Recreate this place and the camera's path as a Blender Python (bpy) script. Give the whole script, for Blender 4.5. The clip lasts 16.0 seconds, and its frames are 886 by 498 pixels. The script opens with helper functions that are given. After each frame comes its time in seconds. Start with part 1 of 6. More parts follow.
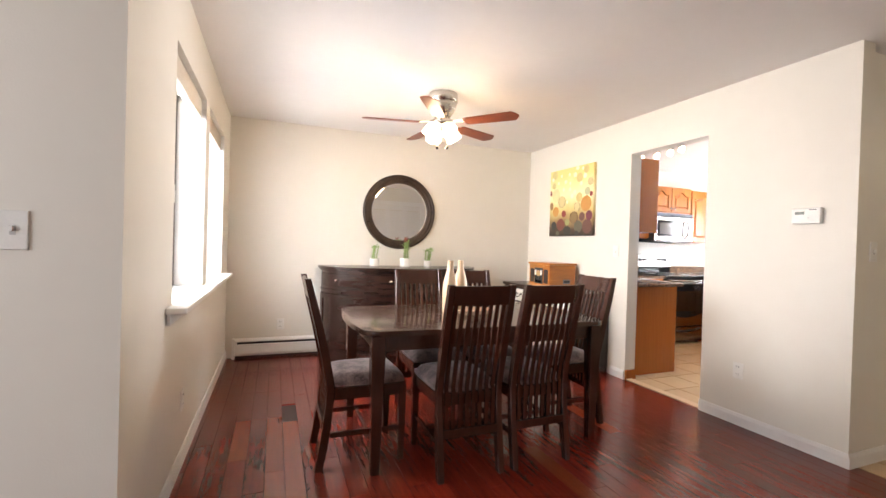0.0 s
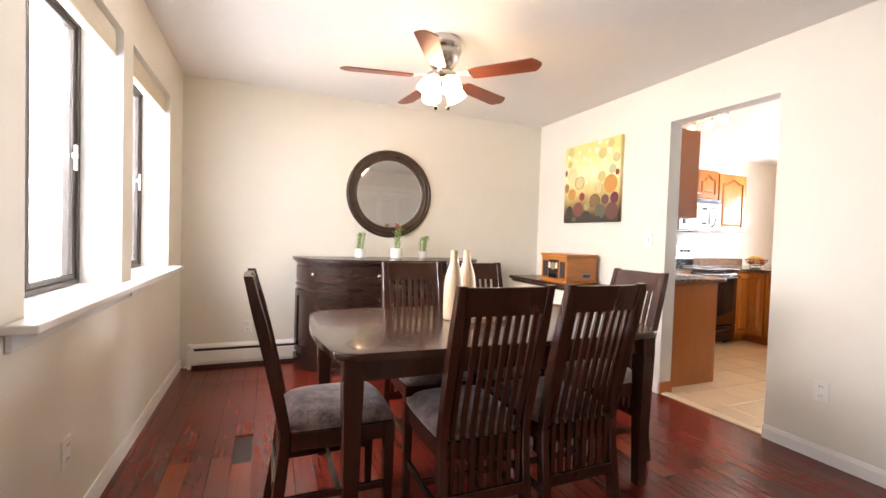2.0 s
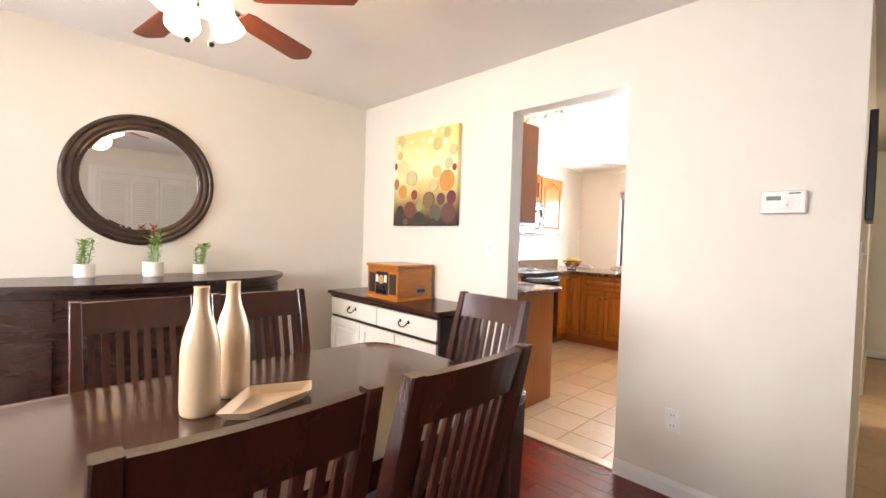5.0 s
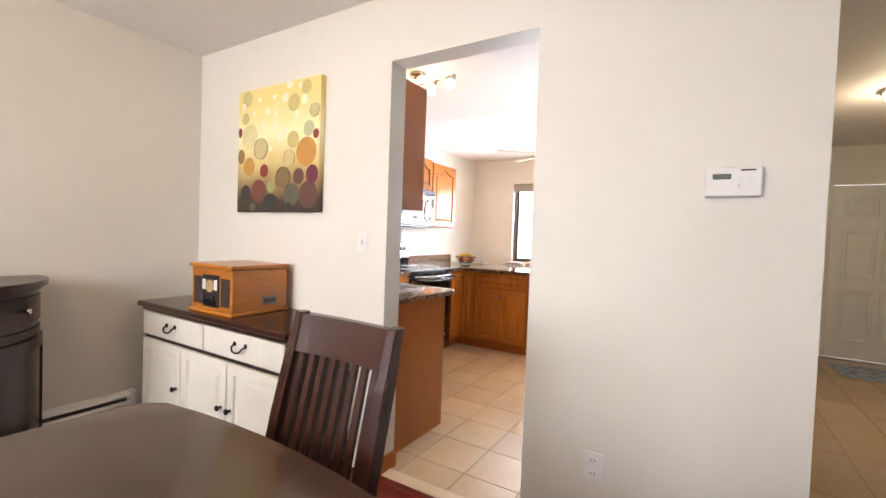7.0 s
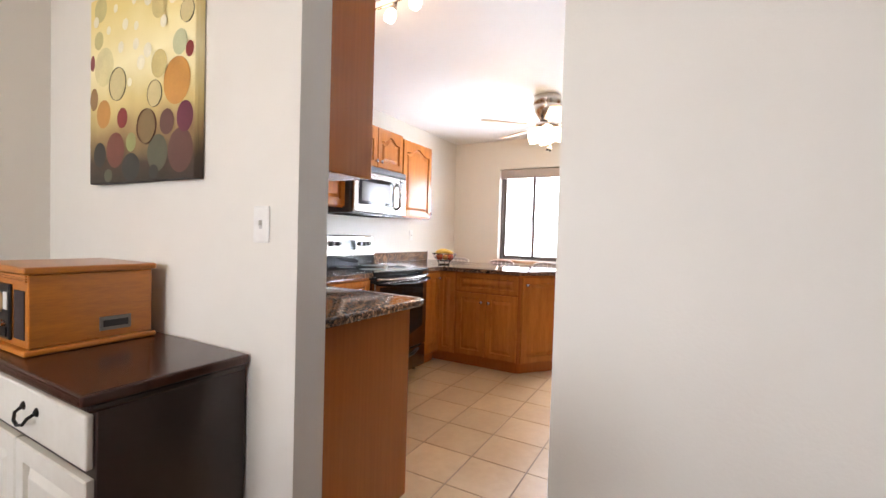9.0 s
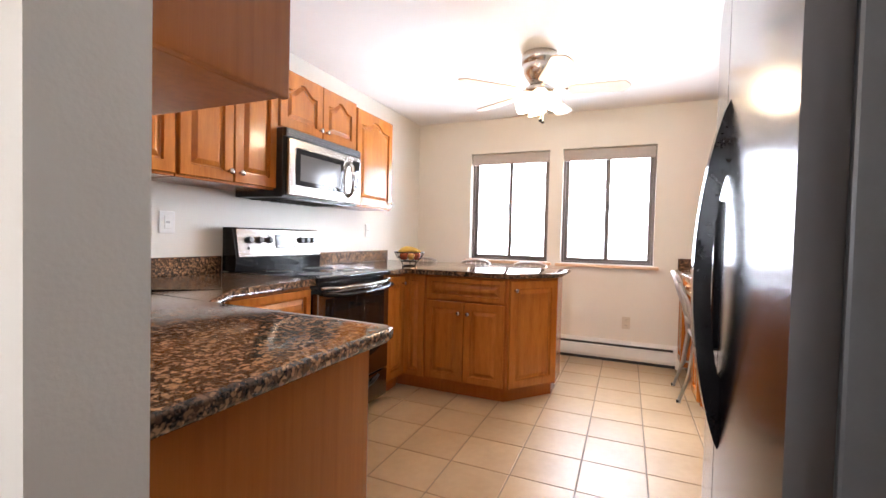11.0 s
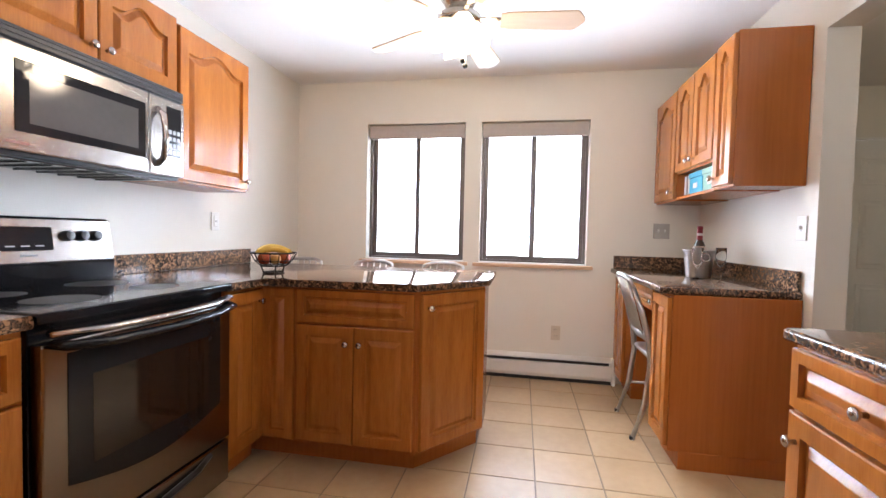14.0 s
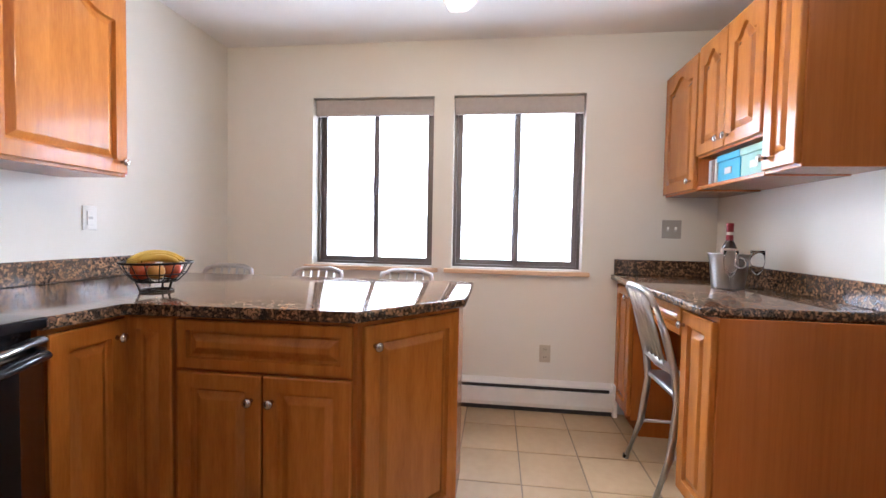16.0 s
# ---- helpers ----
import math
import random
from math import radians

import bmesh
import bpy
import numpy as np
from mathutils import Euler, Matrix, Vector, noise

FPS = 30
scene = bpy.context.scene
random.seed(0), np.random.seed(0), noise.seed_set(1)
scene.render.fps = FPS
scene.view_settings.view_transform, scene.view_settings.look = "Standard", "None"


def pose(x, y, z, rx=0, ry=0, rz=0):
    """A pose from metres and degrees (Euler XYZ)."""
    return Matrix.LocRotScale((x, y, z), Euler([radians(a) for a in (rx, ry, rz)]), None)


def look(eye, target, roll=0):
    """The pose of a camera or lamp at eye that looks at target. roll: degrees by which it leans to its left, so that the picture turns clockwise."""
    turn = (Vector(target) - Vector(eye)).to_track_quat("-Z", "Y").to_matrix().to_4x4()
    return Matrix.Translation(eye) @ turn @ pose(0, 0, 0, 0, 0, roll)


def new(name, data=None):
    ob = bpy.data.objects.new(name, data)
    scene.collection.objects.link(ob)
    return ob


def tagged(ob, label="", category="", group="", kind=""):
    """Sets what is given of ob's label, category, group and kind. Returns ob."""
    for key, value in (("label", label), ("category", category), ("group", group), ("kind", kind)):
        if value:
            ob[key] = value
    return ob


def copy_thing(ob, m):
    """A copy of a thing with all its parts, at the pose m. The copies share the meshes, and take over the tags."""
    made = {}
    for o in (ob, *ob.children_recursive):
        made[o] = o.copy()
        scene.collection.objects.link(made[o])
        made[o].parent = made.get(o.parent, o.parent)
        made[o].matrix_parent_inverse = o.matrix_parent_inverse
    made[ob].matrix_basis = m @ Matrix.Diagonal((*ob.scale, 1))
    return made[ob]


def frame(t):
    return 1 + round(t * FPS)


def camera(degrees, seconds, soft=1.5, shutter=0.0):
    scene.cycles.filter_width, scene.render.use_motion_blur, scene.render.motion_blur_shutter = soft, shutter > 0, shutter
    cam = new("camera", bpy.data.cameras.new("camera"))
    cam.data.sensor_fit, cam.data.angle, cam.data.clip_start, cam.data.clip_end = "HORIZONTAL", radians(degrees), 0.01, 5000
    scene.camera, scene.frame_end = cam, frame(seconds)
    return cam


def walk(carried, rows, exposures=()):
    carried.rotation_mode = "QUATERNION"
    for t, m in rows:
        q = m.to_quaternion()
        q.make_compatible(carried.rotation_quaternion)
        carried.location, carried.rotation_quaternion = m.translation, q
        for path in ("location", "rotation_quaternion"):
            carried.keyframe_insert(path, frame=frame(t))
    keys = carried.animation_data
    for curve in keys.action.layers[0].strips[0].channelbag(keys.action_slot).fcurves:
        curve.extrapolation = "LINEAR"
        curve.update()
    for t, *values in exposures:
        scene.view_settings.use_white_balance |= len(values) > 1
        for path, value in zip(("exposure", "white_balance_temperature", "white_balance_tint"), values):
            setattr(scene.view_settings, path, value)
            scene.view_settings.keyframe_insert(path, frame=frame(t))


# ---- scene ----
cam = camera(91.8, 16.0)
PATH = [
    (0, (-0.268, -0.086, 1.228), (0.463, 1.776, 1.21), 1.7),
    (0.5, (-0.232, 0.115, 1.218), (0.518, 1.968, 1.183), 1.7),
    (1, (-0.167, 0.293, 1.208), (0.588, 2.145, 1.162), 1.7),
    (1.5, (-0.095, 0.446, 1.193), (0.658, 2.298, 1.144), 1.7),
    (2, (-0.041, 0.601, 1.192), (0.718, 2.451, 1.135), 1.8),
    (2.5, (0.027, 0.747, 1.192), (0.806, 2.588, 1.13), 1.8),
    (3, (0.086, 0.883, 1.207), (0.922, 2.699, 1.142), 1.9),
    (3.5, (0.161, 0.999, 1.225), (1.095, 2.766, 1.167), 1.8),
    (4, (0.243, 1.109, 1.254), (1.333, 2.785, 1.197), 1.9),
    (4.5, (0.367, 1.208, 1.272), (1.623, 2.763, 1.217), 1.9),
    (5, (0.49, 1.304, 1.279), (1.897, 2.724, 1.228), 1.8),
    (5.2, (0.565, 1.319, 1.278), (2.013, 2.698, 1.234), 1.4),
    (7.3, (1.241, 1.727, 1.26), (2.962, 2.744, 1.202), 2.0),
    (7.5, (1.323, 1.764, 1.251), (3.049, 2.773, 1.195), 1.8),
    (8, (1.536, 1.847, 1.236), (3.268, 2.845, 1.175), 1.8),
    (8.5, (1.76, 1.95, 1.21), (3.497, 2.939, 1.151), 1.7),
    (9, (1.949, 2.057, 1.198), (3.696, 3.03, 1.139), 1.7),
    (9.2, (2.012, 2.078, 1.193), (3.767, 3.034, 1.127), 1.6),
    (11.3, (2.724, 2.562, 1.149), (4.579, 3.309, 1.096), 1.4),
    (11.5, (2.775, 2.575, 1.159), (4.643, 3.288, 1.103), 1.4),
    (12, (2.927, 2.656, 1.172), (4.829, 3.27, 1.104), 1.5),
    (12.5, (3.081, 2.71, 1.163), (5.002, 3.26, 1.096), 1.3),
    (13, (3.227, 2.747, 1.169), (5.162, 3.249, 1.093), 1.3),
    (13.5, (3.392, 2.777, 1.16), (5.341, 3.217, 1.082), 1.3),
    (14, (3.572, 2.799, 1.152), (5.538, 3.161, 1.08), 1.3),
    (14.5, (3.757, 2.796, 1.156), (5.732, 3.105, 1.084), 1.2),
    (15, (3.898, 2.803, 1.163), (5.876, 3.088, 1.084), 1.2),
    (15.5, (4.066, 2.839, 1.155), (6.049, 3.094, 1.082), 1.2),
    (16, (4.236, 2.85, 1.162), (6.22, 3.096, 1.084), 1.1),
]
EXPOSURES = [(0.0, 0.06, 6650, 13), (5.0, 0.05, 6700, 13), (7.5, -0.34, 6350, 13), (8.5, -0.48, 6250, 13), (9.2, -0.52, 6250, 13), (11.5, -0.42, 6150, 13), (12.5, -0.66, 6050, 12), (14.0, -0.72, 5850, 12), (16.0, -0.84, 5650, 12)]
walk(cam, [(t, look(eye, target, roll)) for t, eye, target, roll in PATH], EXPOSURES)

# ---- light ----
world = bpy.data.worlds.new("sky")
scene.world = world
world.use_nodes = True
wn = world.node_tree.nodes
sky = wn.new("ShaderNodeTexSky")
sky.sky_type = "NISHITA"
sky.sun_disc = False
sky.sun_elevation, sky.sun_rotation = radians(24), radians(75)
world.node_tree.links.new(sky.outputs[0], wn["Background"].inputs[0])
wn["Background"].inputs[1].default_value = 0.12


def area_lamp(name, eye, target, w, h, watts, colour, spread=180):
    data = bpy.data.lights.new(name, "AREA")
    data.shape, data.size, data.size_y, data.energy, data.color = "RECTANGLE", w, h, watts, colour
    data.spread = radians(spread)
    ob = new(name, data)
    ob.matrix_world = look(eye, target)
    return ob


def bulb(name, place, watts, colour, size=0.05):
    data = bpy.data.lights.new(name, "POINT")
    data.energy, data.color, data.shadow_soft_size = watts, colour, size
    ob = new(name, data)
    ob.location = place
    return ob


DAY, SKYBLUE, WARM = (0.95, 0.96, 1.0), (0.86, 0.92, 1.0), (1.0, 0.66, 0.34)
area_lamp("daylight_dining", (-1.25, 2.74, 1.65), (1, 2.74, 0.75), 0.9, 1.2, 66, DAY)
area_lamp("daylight_dining_far", (-1.25, 3.84, 1.65), (1, 3.84, 0.75), 0.9, 1.2, 66, DAY)
area_lamp("daylight_kitchen", (7.31, 2.72, 1.45), (5, 2.72, 1.5), 0.82, 1.1, 140, SKYBLUE, 150)
area_lamp("daylight_kitchen_far", (7.31, 3.70, 1.45), (5, 3.50, 1.5), 0.82, 1.1, 140, SKYBLUE, 150)
# stands in for an assumed, unseen window; added to brighten lobby and partition
area_lamp("assumed_daylight_living", (-3.24, -0.2, 1.4), (2, 0.3, 1.2), 2.7, 1.5, 66, DAY)
# warm fill for the hall, where no fixture is known
bulb("hall_fill_bulb", (5.6, 0.45, 2.30), 16, (1.0, 0.80, 0.52), 0.09)
bulb("fan_bulb_dining", (1.01, 3.27, 2.075), 19, WARM, 0.09)
bulb("fan_bulb_kitchen", (5.66, 3.13, 2.04), 31, (1.0, 0.76, 0.50), 0.09)
bulb("spot_rail_bulb", (3.74, 3.50, 2.26), 4, WARM, 0.06)


# ---- materials ----
def mat(name, colour, rough=0.5, metal=0.0, dark=None, scale=6.0, stretch=(1, 1, 1), bump=0.0, bump_scale=60.0,
        each=0.0, coat=0.0, spread=(0.3, 0.7), detail=4.0, gloss_vary=0.0, island=False):
    """A surface with colour that varies at two scales, fine relief and, where asked, a tone of its own for each piece."""
    m = bpy.data.materials.new(name)
    m.use_nodes = True
    n, l = m.node_tree.nodes, m.node_tree.links
    b = n["Principled BSDF"]
    b.inputs["Roughness"].default_value, b.inputs["Metallic"].default_value = rough, metal
    if coat:
        b.inputs["Coat Weight"].default_value, b.inputs["Coat Roughness"].default_value = coat, 0.08
    co = n.new("ShaderNodeTexCoord")
    mp = n.new("ShaderNodeMapping")
    mp.inputs["Scale"].default_value = stretch
    l.new(co.outputs["Object"], mp.inputs["Vector"])
    t1, t2 = n.new("ShaderNodeTexNoise"), n.new("ShaderNodeTexNoise")
    t1.inputs["Scale"].default_value, t1.inputs["Detail"].default_value = scale, detail
    t2.inputs["Scale"].default_value, t2.inputs["Detail"].default_value = scale * 7.3, 3
    for t in (t1, t2):
        l.new(mp.outputs[0], t.inputs["Vector"])
    mixf = n.new("ShaderNodeMath")
    mixf.operation = "MULTIPLY_ADD"
    mixf.inputs[1].default_value = 0.35
    l.new(t2.outputs["Fac"], mixf.inputs[0])
    sc = n.new("ShaderNodeMath")
    sc.operation = "MULTIPLY"
    sc.inputs[1].default_value = 0.65
    l.new(t1.outputs["Fac"], sc.inputs[0])
    l.new(sc.outputs[0], mixf.inputs[2])
    ramp = n.new("ShaderNodeValToRGB")
    dark = dark or tuple(c * 0.88 for c in colour)
    ramp.color_ramp.elements[0].position, ramp.color_ramp.elements[1].position = spread
    ramp.color_ramp.elements[0].color, ramp.color_ramp.elements[1].color = (*dark, 1), (*colour, 1)
    l.new(mixf.outputs[0], ramp.inputs[0])
    out = ramp.outputs[0]
    if each or island:
        hsv = n.new("ShaderNodeHueSaturation")
        rng = n.new("ShaderNodeMapRange")
        rng.inputs["To Min"].default_value, rng.inputs["To Max"].default_value = 1 - each, 1 + each
        if island:
            geo = n.new("ShaderNodeNewGeometry")
            l.new(geo.outputs["Random Per Island"], rng.inputs["Value"])
        else:
            info = n.new("ShaderNodeObjectInfo")
            l.new(info.outputs["Random"], rng.inputs["Value"])
            loc = n.new("ShaderNodeVectorMath")
            loc.operation = "SCALE"
            l.new(info.outputs["Random"], loc.inputs["Scale"])
            loc.inputs[0].default_value = (31.0, 17.0, 5.0)
            l.new(loc.outputs[0], mp.inputs["Location"])
        l.new(rng.outputs[0], hsv.inputs["Value"])
        l.new(out, hsv.inputs["Color"])
        out = hsv.outputs[0]
    l.new(out, b.inputs["Base Color"])
    if gloss_vary:
        r2 = n.new("ShaderNodeMapRange")
        r2.inputs["To Min"].default_value, r2.inputs["To Max"].default_value = max(0.02, rough - gloss_vary), rough + gloss_vary
        l.new(mixf.outputs[0], r2.inputs["Value"])
        l.new(r2.outputs[0], b.inputs["Roughness"])
    if bump:
        bt = n.new("ShaderNodeTexNoise")
        bt.inputs["Scale"].default_value, bt.inputs["Detail"].default_value = bump_scale, 3
        l.new(mp.outputs[0], bt.inputs["Vector"])
        bp = n.new("ShaderNodeBump")
        bp.inputs["Strength"].default_value, bp.inputs["Distance"].default_value = bump, 0.004
        l.new(bt.outputs["Fac"], bp.inputs["Height"])
        l.new(bp.outputs[0], b.inputs["Normal"])
    return m


def glow(name, colour, strength):
    m = bpy.data.materials.new(name)
    m.use_nodes = True
    n = m.node_tree.nodes
    e = n.new("ShaderNodeEmission")
    e.inputs[0].default_value, e.inputs[1].default_value = (*colour, 1), strength
    m.node_tree.links.new(e.outputs[0], n["Material Output"].inputs[0])
    return m


def glass_mat(name, rough=0.0, colour=(1, 1, 1)):
    m = bpy.data.materials.new(name)
    m.use_nodes = True
    b = m.node_tree.nodes["Principled BSDF"]
    b.inputs["Base Color"].default_value = (*colour, 1)
    b.inputs["Transmission Weight"].default_value, b.inputs["Roughness"].default_value, b.inputs["IOR"].default_value = 1.0, rough, 1.45
    return m


def granite_mat():
    """Brown ovals in a black ground, with fine pale flecks."""
    m = mat("granite", (0.2, 0.1, 0.05), 0.09, scale=9)
    n, l = m.node_tree.nodes, m.node_tree.links
    b = n["Principled BSDF"]
    co = n.new("ShaderNodeTexCoord")
    warp = n.new("ShaderNodeTexNoise")
    warp.inputs["Scale"].default_value, warp.inputs["Detail"].default_value = 55, 5
    add = n.new("ShaderNodeVectorMath")
    add.operation = "MULTIPLY_ADD"
    add.inputs[1].default_value = (0.040, 0.040, 0.040)
    l.new(co.outputs["Object"], warp.inputs["Vector"])
    l.new(warp.outputs["Color"], add.inputs[0])
    l.new(co.outputs["Object"], add.inputs[2])
    v = n.new("ShaderNodeTexVoronoi")
    v.inputs["Scale"].default_value = 84
    l.new(add.outputs[0], v.inputs["Vector"])
    tone = n.new("ShaderNodeValToRGB")
    e = tone.color_ramp.elements
    e[0].position, e[0].color = 0.2, (0.075, 0.043, 0.027, 1)
    e[1].position, e[1].color = 0.8, (0.33, 0.180, 0.092, 1)
    sep = n.new("ShaderNodeSeparateColor")
    l.new(v.outputs["Color"], sep.inputs[0])
    l.new(sep.outputs[0], tone.inputs[0])
    edge = n.new("ShaderNodeValToRGB")
    e = edge.color_ramp.elements
    e[0].position, e[0].color = 0.38, (0, 0, 0, 1)
    e[1].position, e[1].color = 0.66, (1, 1, 1, 1)
    l.new(v.outputs["Distance"], edge.inputs[0])
    fleck = n.new("ShaderNodeTexNoise")
    fleck.inputs["Scale"].default_value, fleck.inputs["Detail"].default_value = 210, 3
    l.new(co.outputs["Object"], fleck.inputs["Vector"])
    ground_tone = n.new("ShaderNodeValToRGB")
    e = ground_tone.color_ramp.elements
    e[0].position, e[0].color = 0.5, (0.020, 0.015, 0.012, 1)
    e[1].position, e[1].color = 0.8, (0.14, 0.10, 0.075, 1)
    l.new(fleck.outputs["Fac"], ground_tone.inputs[0])
    mix = n.new("ShaderNodeMix")
    mix.data_type = "RGBA"
    l.new(edge.outputs[0], mix.inputs["Factor"])
    l.new(tone.outputs[0], mix.inputs["A"])
    l.new(ground_tone.outputs[0], mix.inputs["B"])
    l.new(mix.outputs["Result"], b.inputs["Base Color"])
    return m


WALL = mat("wall_paint", (0.72, 0.69, 0.62), 0.55, dark=(0.69, 0.66, 0.59), scale=1.3, bump=0.12, bump_scale=140)
CEIL = mat("ceiling_paint", (0.80, 0.78, 0.76), 0.7, dark=(0.77, 0.75, 0.73), scale=1.6, bump=0.2, bump_scale=110)
TRIM = mat("trim_paint", (0.78, 0.77, 0.74), 0.32, dark=(0.72, 0.71, 0.68), scale=5, bump=0.04)
WHITE = mat("white_plastic", (0.78, 0.77, 0.73), 0.35, scale=20)
CHERRY = mat("cherry_plank", (0.165, 0.018, 0.008), 0.2, dark=(0.085, 0.009, 0.005), scale=5, stretch=(9, 0.9, 1), each=0.15, coat=0.0, gloss_vary=0.025, bump=0.05, bump_scale=40)
CHERRY_LIGHT = mat("cherry_plank_light", (0.205, 0.034, 0.012), 0.2, dark=(0.155, 0.028, 0.010), scale=5, stretch=(9, 0.9, 1), each=0.15, coat=0.0, gloss_vary=0.025, bump=0.05, bump_scale=40)
SUBFLOOR = mat("subfloor", (0.03, 0.012, 0.009), 0.6)
GROUT = mat("grout", (0.25, 0.19, 0.13), 0.8, scale=30, bump=0.3)
TILE = mat("floor_tile", (0.49, 0.345, 0.195), 0.33, dark=(0.39, 0.26, 0.135), scale=3.2, each=0.07, gloss_vary=0.08, bump=0.12, bump_scale=22)
MAPLE = mat("honey_maple", (0.45, 0.160, 0.025), 0.24, dark=(0.29, 0.088, 0.013), scale=3.4, stretch=(7, 7, 0.8), each=0.09, coat=0.25, gloss_vary=0.05, bump=0.03)
MAPLE_SIDE = mat("honey_maple_panel", (0.39, 0.122, 0.021), 0.26, dark=(0.27, 0.076, 0.012), scale=3.0, stretch=(20, 20, 0.6), spread=(0.2, 0.8), each=0.06, coat=0.2)
for wood in (MAPLE, MAPLE_SIDE):
    wood.node_tree.nodes["Principled BSDF"].inputs["Specular IOR Level"].default_value = 0.32
ESPRESSO = mat("espresso_wood", (0.050, 0.016, 0.0095), 0.24, dark=(0.036, 0.0125, 0.008), scale=4, stretch=(7, 7, 1), each=0.1, coat=0.06, gloss_vary=0.03)
ESPRESSO.node_tree.nodes["Principled BSDF"].inputs["Specular IOR Level"].default_value = 0.5
ESPRESSO_TOP = mat("espresso_tabletop", (0.062, 0.025, 0.015), 0.2, dark=(0.030, 0.013, 0.009), scale=3, stretch=(0.8, 9, 1), coat=0.2, gloss_vary=0.03, bump=0.02)
SIDEBOARD = mat("black_brown_wood", (0.034, 0.015, 0.011), 0.26, dark=(0.020, 0.010, 0.008), scale=4, stretch=(1, 1, 6), coat=0.15, gloss_vary=0.03)
SUEDE = mat("taupe_suede", (0.28, 0.20, 0.185), 0.8, dark=(0.075, 0.050, 0.046), scale=12, spread=(0.38, 0.62), bump=0.45, bump_scale=26)
SUEDE.node_tree.nodes["Principled BSDF"].inputs["Sheen Weight"].default_value = 0.3
CREAM = mat("cream_paint", (0.76, 0.74, 0.66), 0.34, dark=(0.68, 0.65, 0.56), scale=5)
IRON = mat("dark_iron", (0.02, 0.018, 0.016), 0.38, metal=0.8, scale=30)
OAK = mat("amber_oak", (0.50, 0.175, 0.018), 0.3, dark=(0.30, 0.098, 0.014), scale=4, stretch=(1, 1, 8), coat=0.2)
STEEL = mat("brushed_steel", (0.44, 0.42, 0.40), 0.22, metal=1.0, dark=(0.40, 0.38, 0.36), scale=3)
DARK_STEEL = mat("dark_brushed_steel", (0.165, 0.158, 0.168), 0.19, metal=1.0, dark=(0.145, 0.138, 0.146), scale=3)
NICKEL = mat("satin_nickel", (0.62, 0.58, 0.53), 0.25, metal=1.0, scale=30)
CHROME = mat("polished_metal", (0.78, 0.77, 0.76), 0.09, metal=1.0, scale=30)
ALU = mat("brushed_aluminium", (0.60, 0.60, 0.60), 0.34, metal=1.0, dark=(0.5, 0.5, 0.5), scale=20)
BLACK = mat("black_enamel", (0.010, 0.010, 0.011), 0.14, dark=(0.007, 0.007, 0.008), scale=20)
BLACK.node_tree.nodes["Principled BSDF"].inputs["Specular IOR Level"].default_value = 0.3
COOKTOP = mat("black_ceramic_glass", (0.008, 0.008, 0.009), 0.09, dark=(0.006, 0.006, 0.007), scale=20)
COOKTOP.node_tree.nodes["Principled BSDF"].inputs["Specular IOR Level"].default_value = 0.16
BLACK_SOFT = mat("black_plastic", (0.015, 0.015, 0.016), 0.33, scale=30)
DARK_GLASS = mat("dark_glass", (0.015, 0.015, 0.017), 0.04, scale=20)
DARK_GLASS.node_tree.nodes["Principled BSDF"].inputs["Specular IOR Level"].default_value = 0.3
BRONZE = mat("bronze_window_frame", (0.085, 0.072, 0.066), 0.4, metal=0.3, scale=20)
# same bronze, lightened in colour for the window glare on the kitchen frames
BRONZE_PALE = mat("glare_paled_bronze_frame", (0.13, 0.108, 0.096), 0.4, metal=0.2, scale=20)
OVEN_STEEL = mat("smoked_steel", (0.27, 0.25, 0.235), 0.2, metal=1.0, dark=(0.25, 0.23, 0.215), scale=3)
BUCKET = mat("satin_steel", (0.82, 0.81, 0.80), 0.28, metal=1.0, scale=30)
GRANITE = granite_mat()
GLASS = glass_mat("window_glass")
CLEAR = glass_mat("drinking_glass")
CLEAR.node_tree.nodes["Principled BSDF"].inputs["IOR"].default_value = 1.15
MIRROR = mat("silvered_mirror", (0.9, 0.9, 0.9), 0.01, metal=1.0, dark=(0.89, 0.89, 0.89))
BLIND = mat("roller_blind", (0.62, 0.56, 0.46), 0.8, scale=40, bump=0.2, bump_scale=300)
BLIND_GREY = mat("grey_shade", (0.42, 0.37, 0.33), 0.8, scale=40, bump=0.2, bump_scale=300)
DAYGLOW = glow("bright_daylight", (0.95, 0.97, 1.0), 5.0)
LAMPGLASS = glow("lit_frosted_glass", (1.0, 0.80, 0.52), 15.0)
BULBGLOW = glow("lit_bulb", (1.0, 0.84, 0.6), 14.0)
BLADE_CHERRY = mat("cherry_fan_blade", (0.20, 0.05, 0.02), 0.35, dark=(0.12, 0.026, 0.012), scale=4, stretch=(1, 9, 1))
BLADE_MAPLE = mat("maple_fan_blade", (0.58, 0.40, 0.23), 0.4, dark=(0.50, 0.33, 0.18), scale=4, stretch=(1, 9, 1))
BRASSY = mat("aged_brass", (0.50, 0.42, 0.30), 0.22, metal=1.0, scale=25)


# ---- mesh helpers ----
def thing(name, label, category, loc=(0, 0, 0), rz=0.0, group="", kind="", tall=1.0):
    ob = new(name)
    ob.empty_display_size = 0.05
    ob.matrix_basis = pose(*loc, 0, 0, rz) @ Matrix.Diagonal((1, 1, tall, 1))
    return tagged(ob, label, category, group, kind)


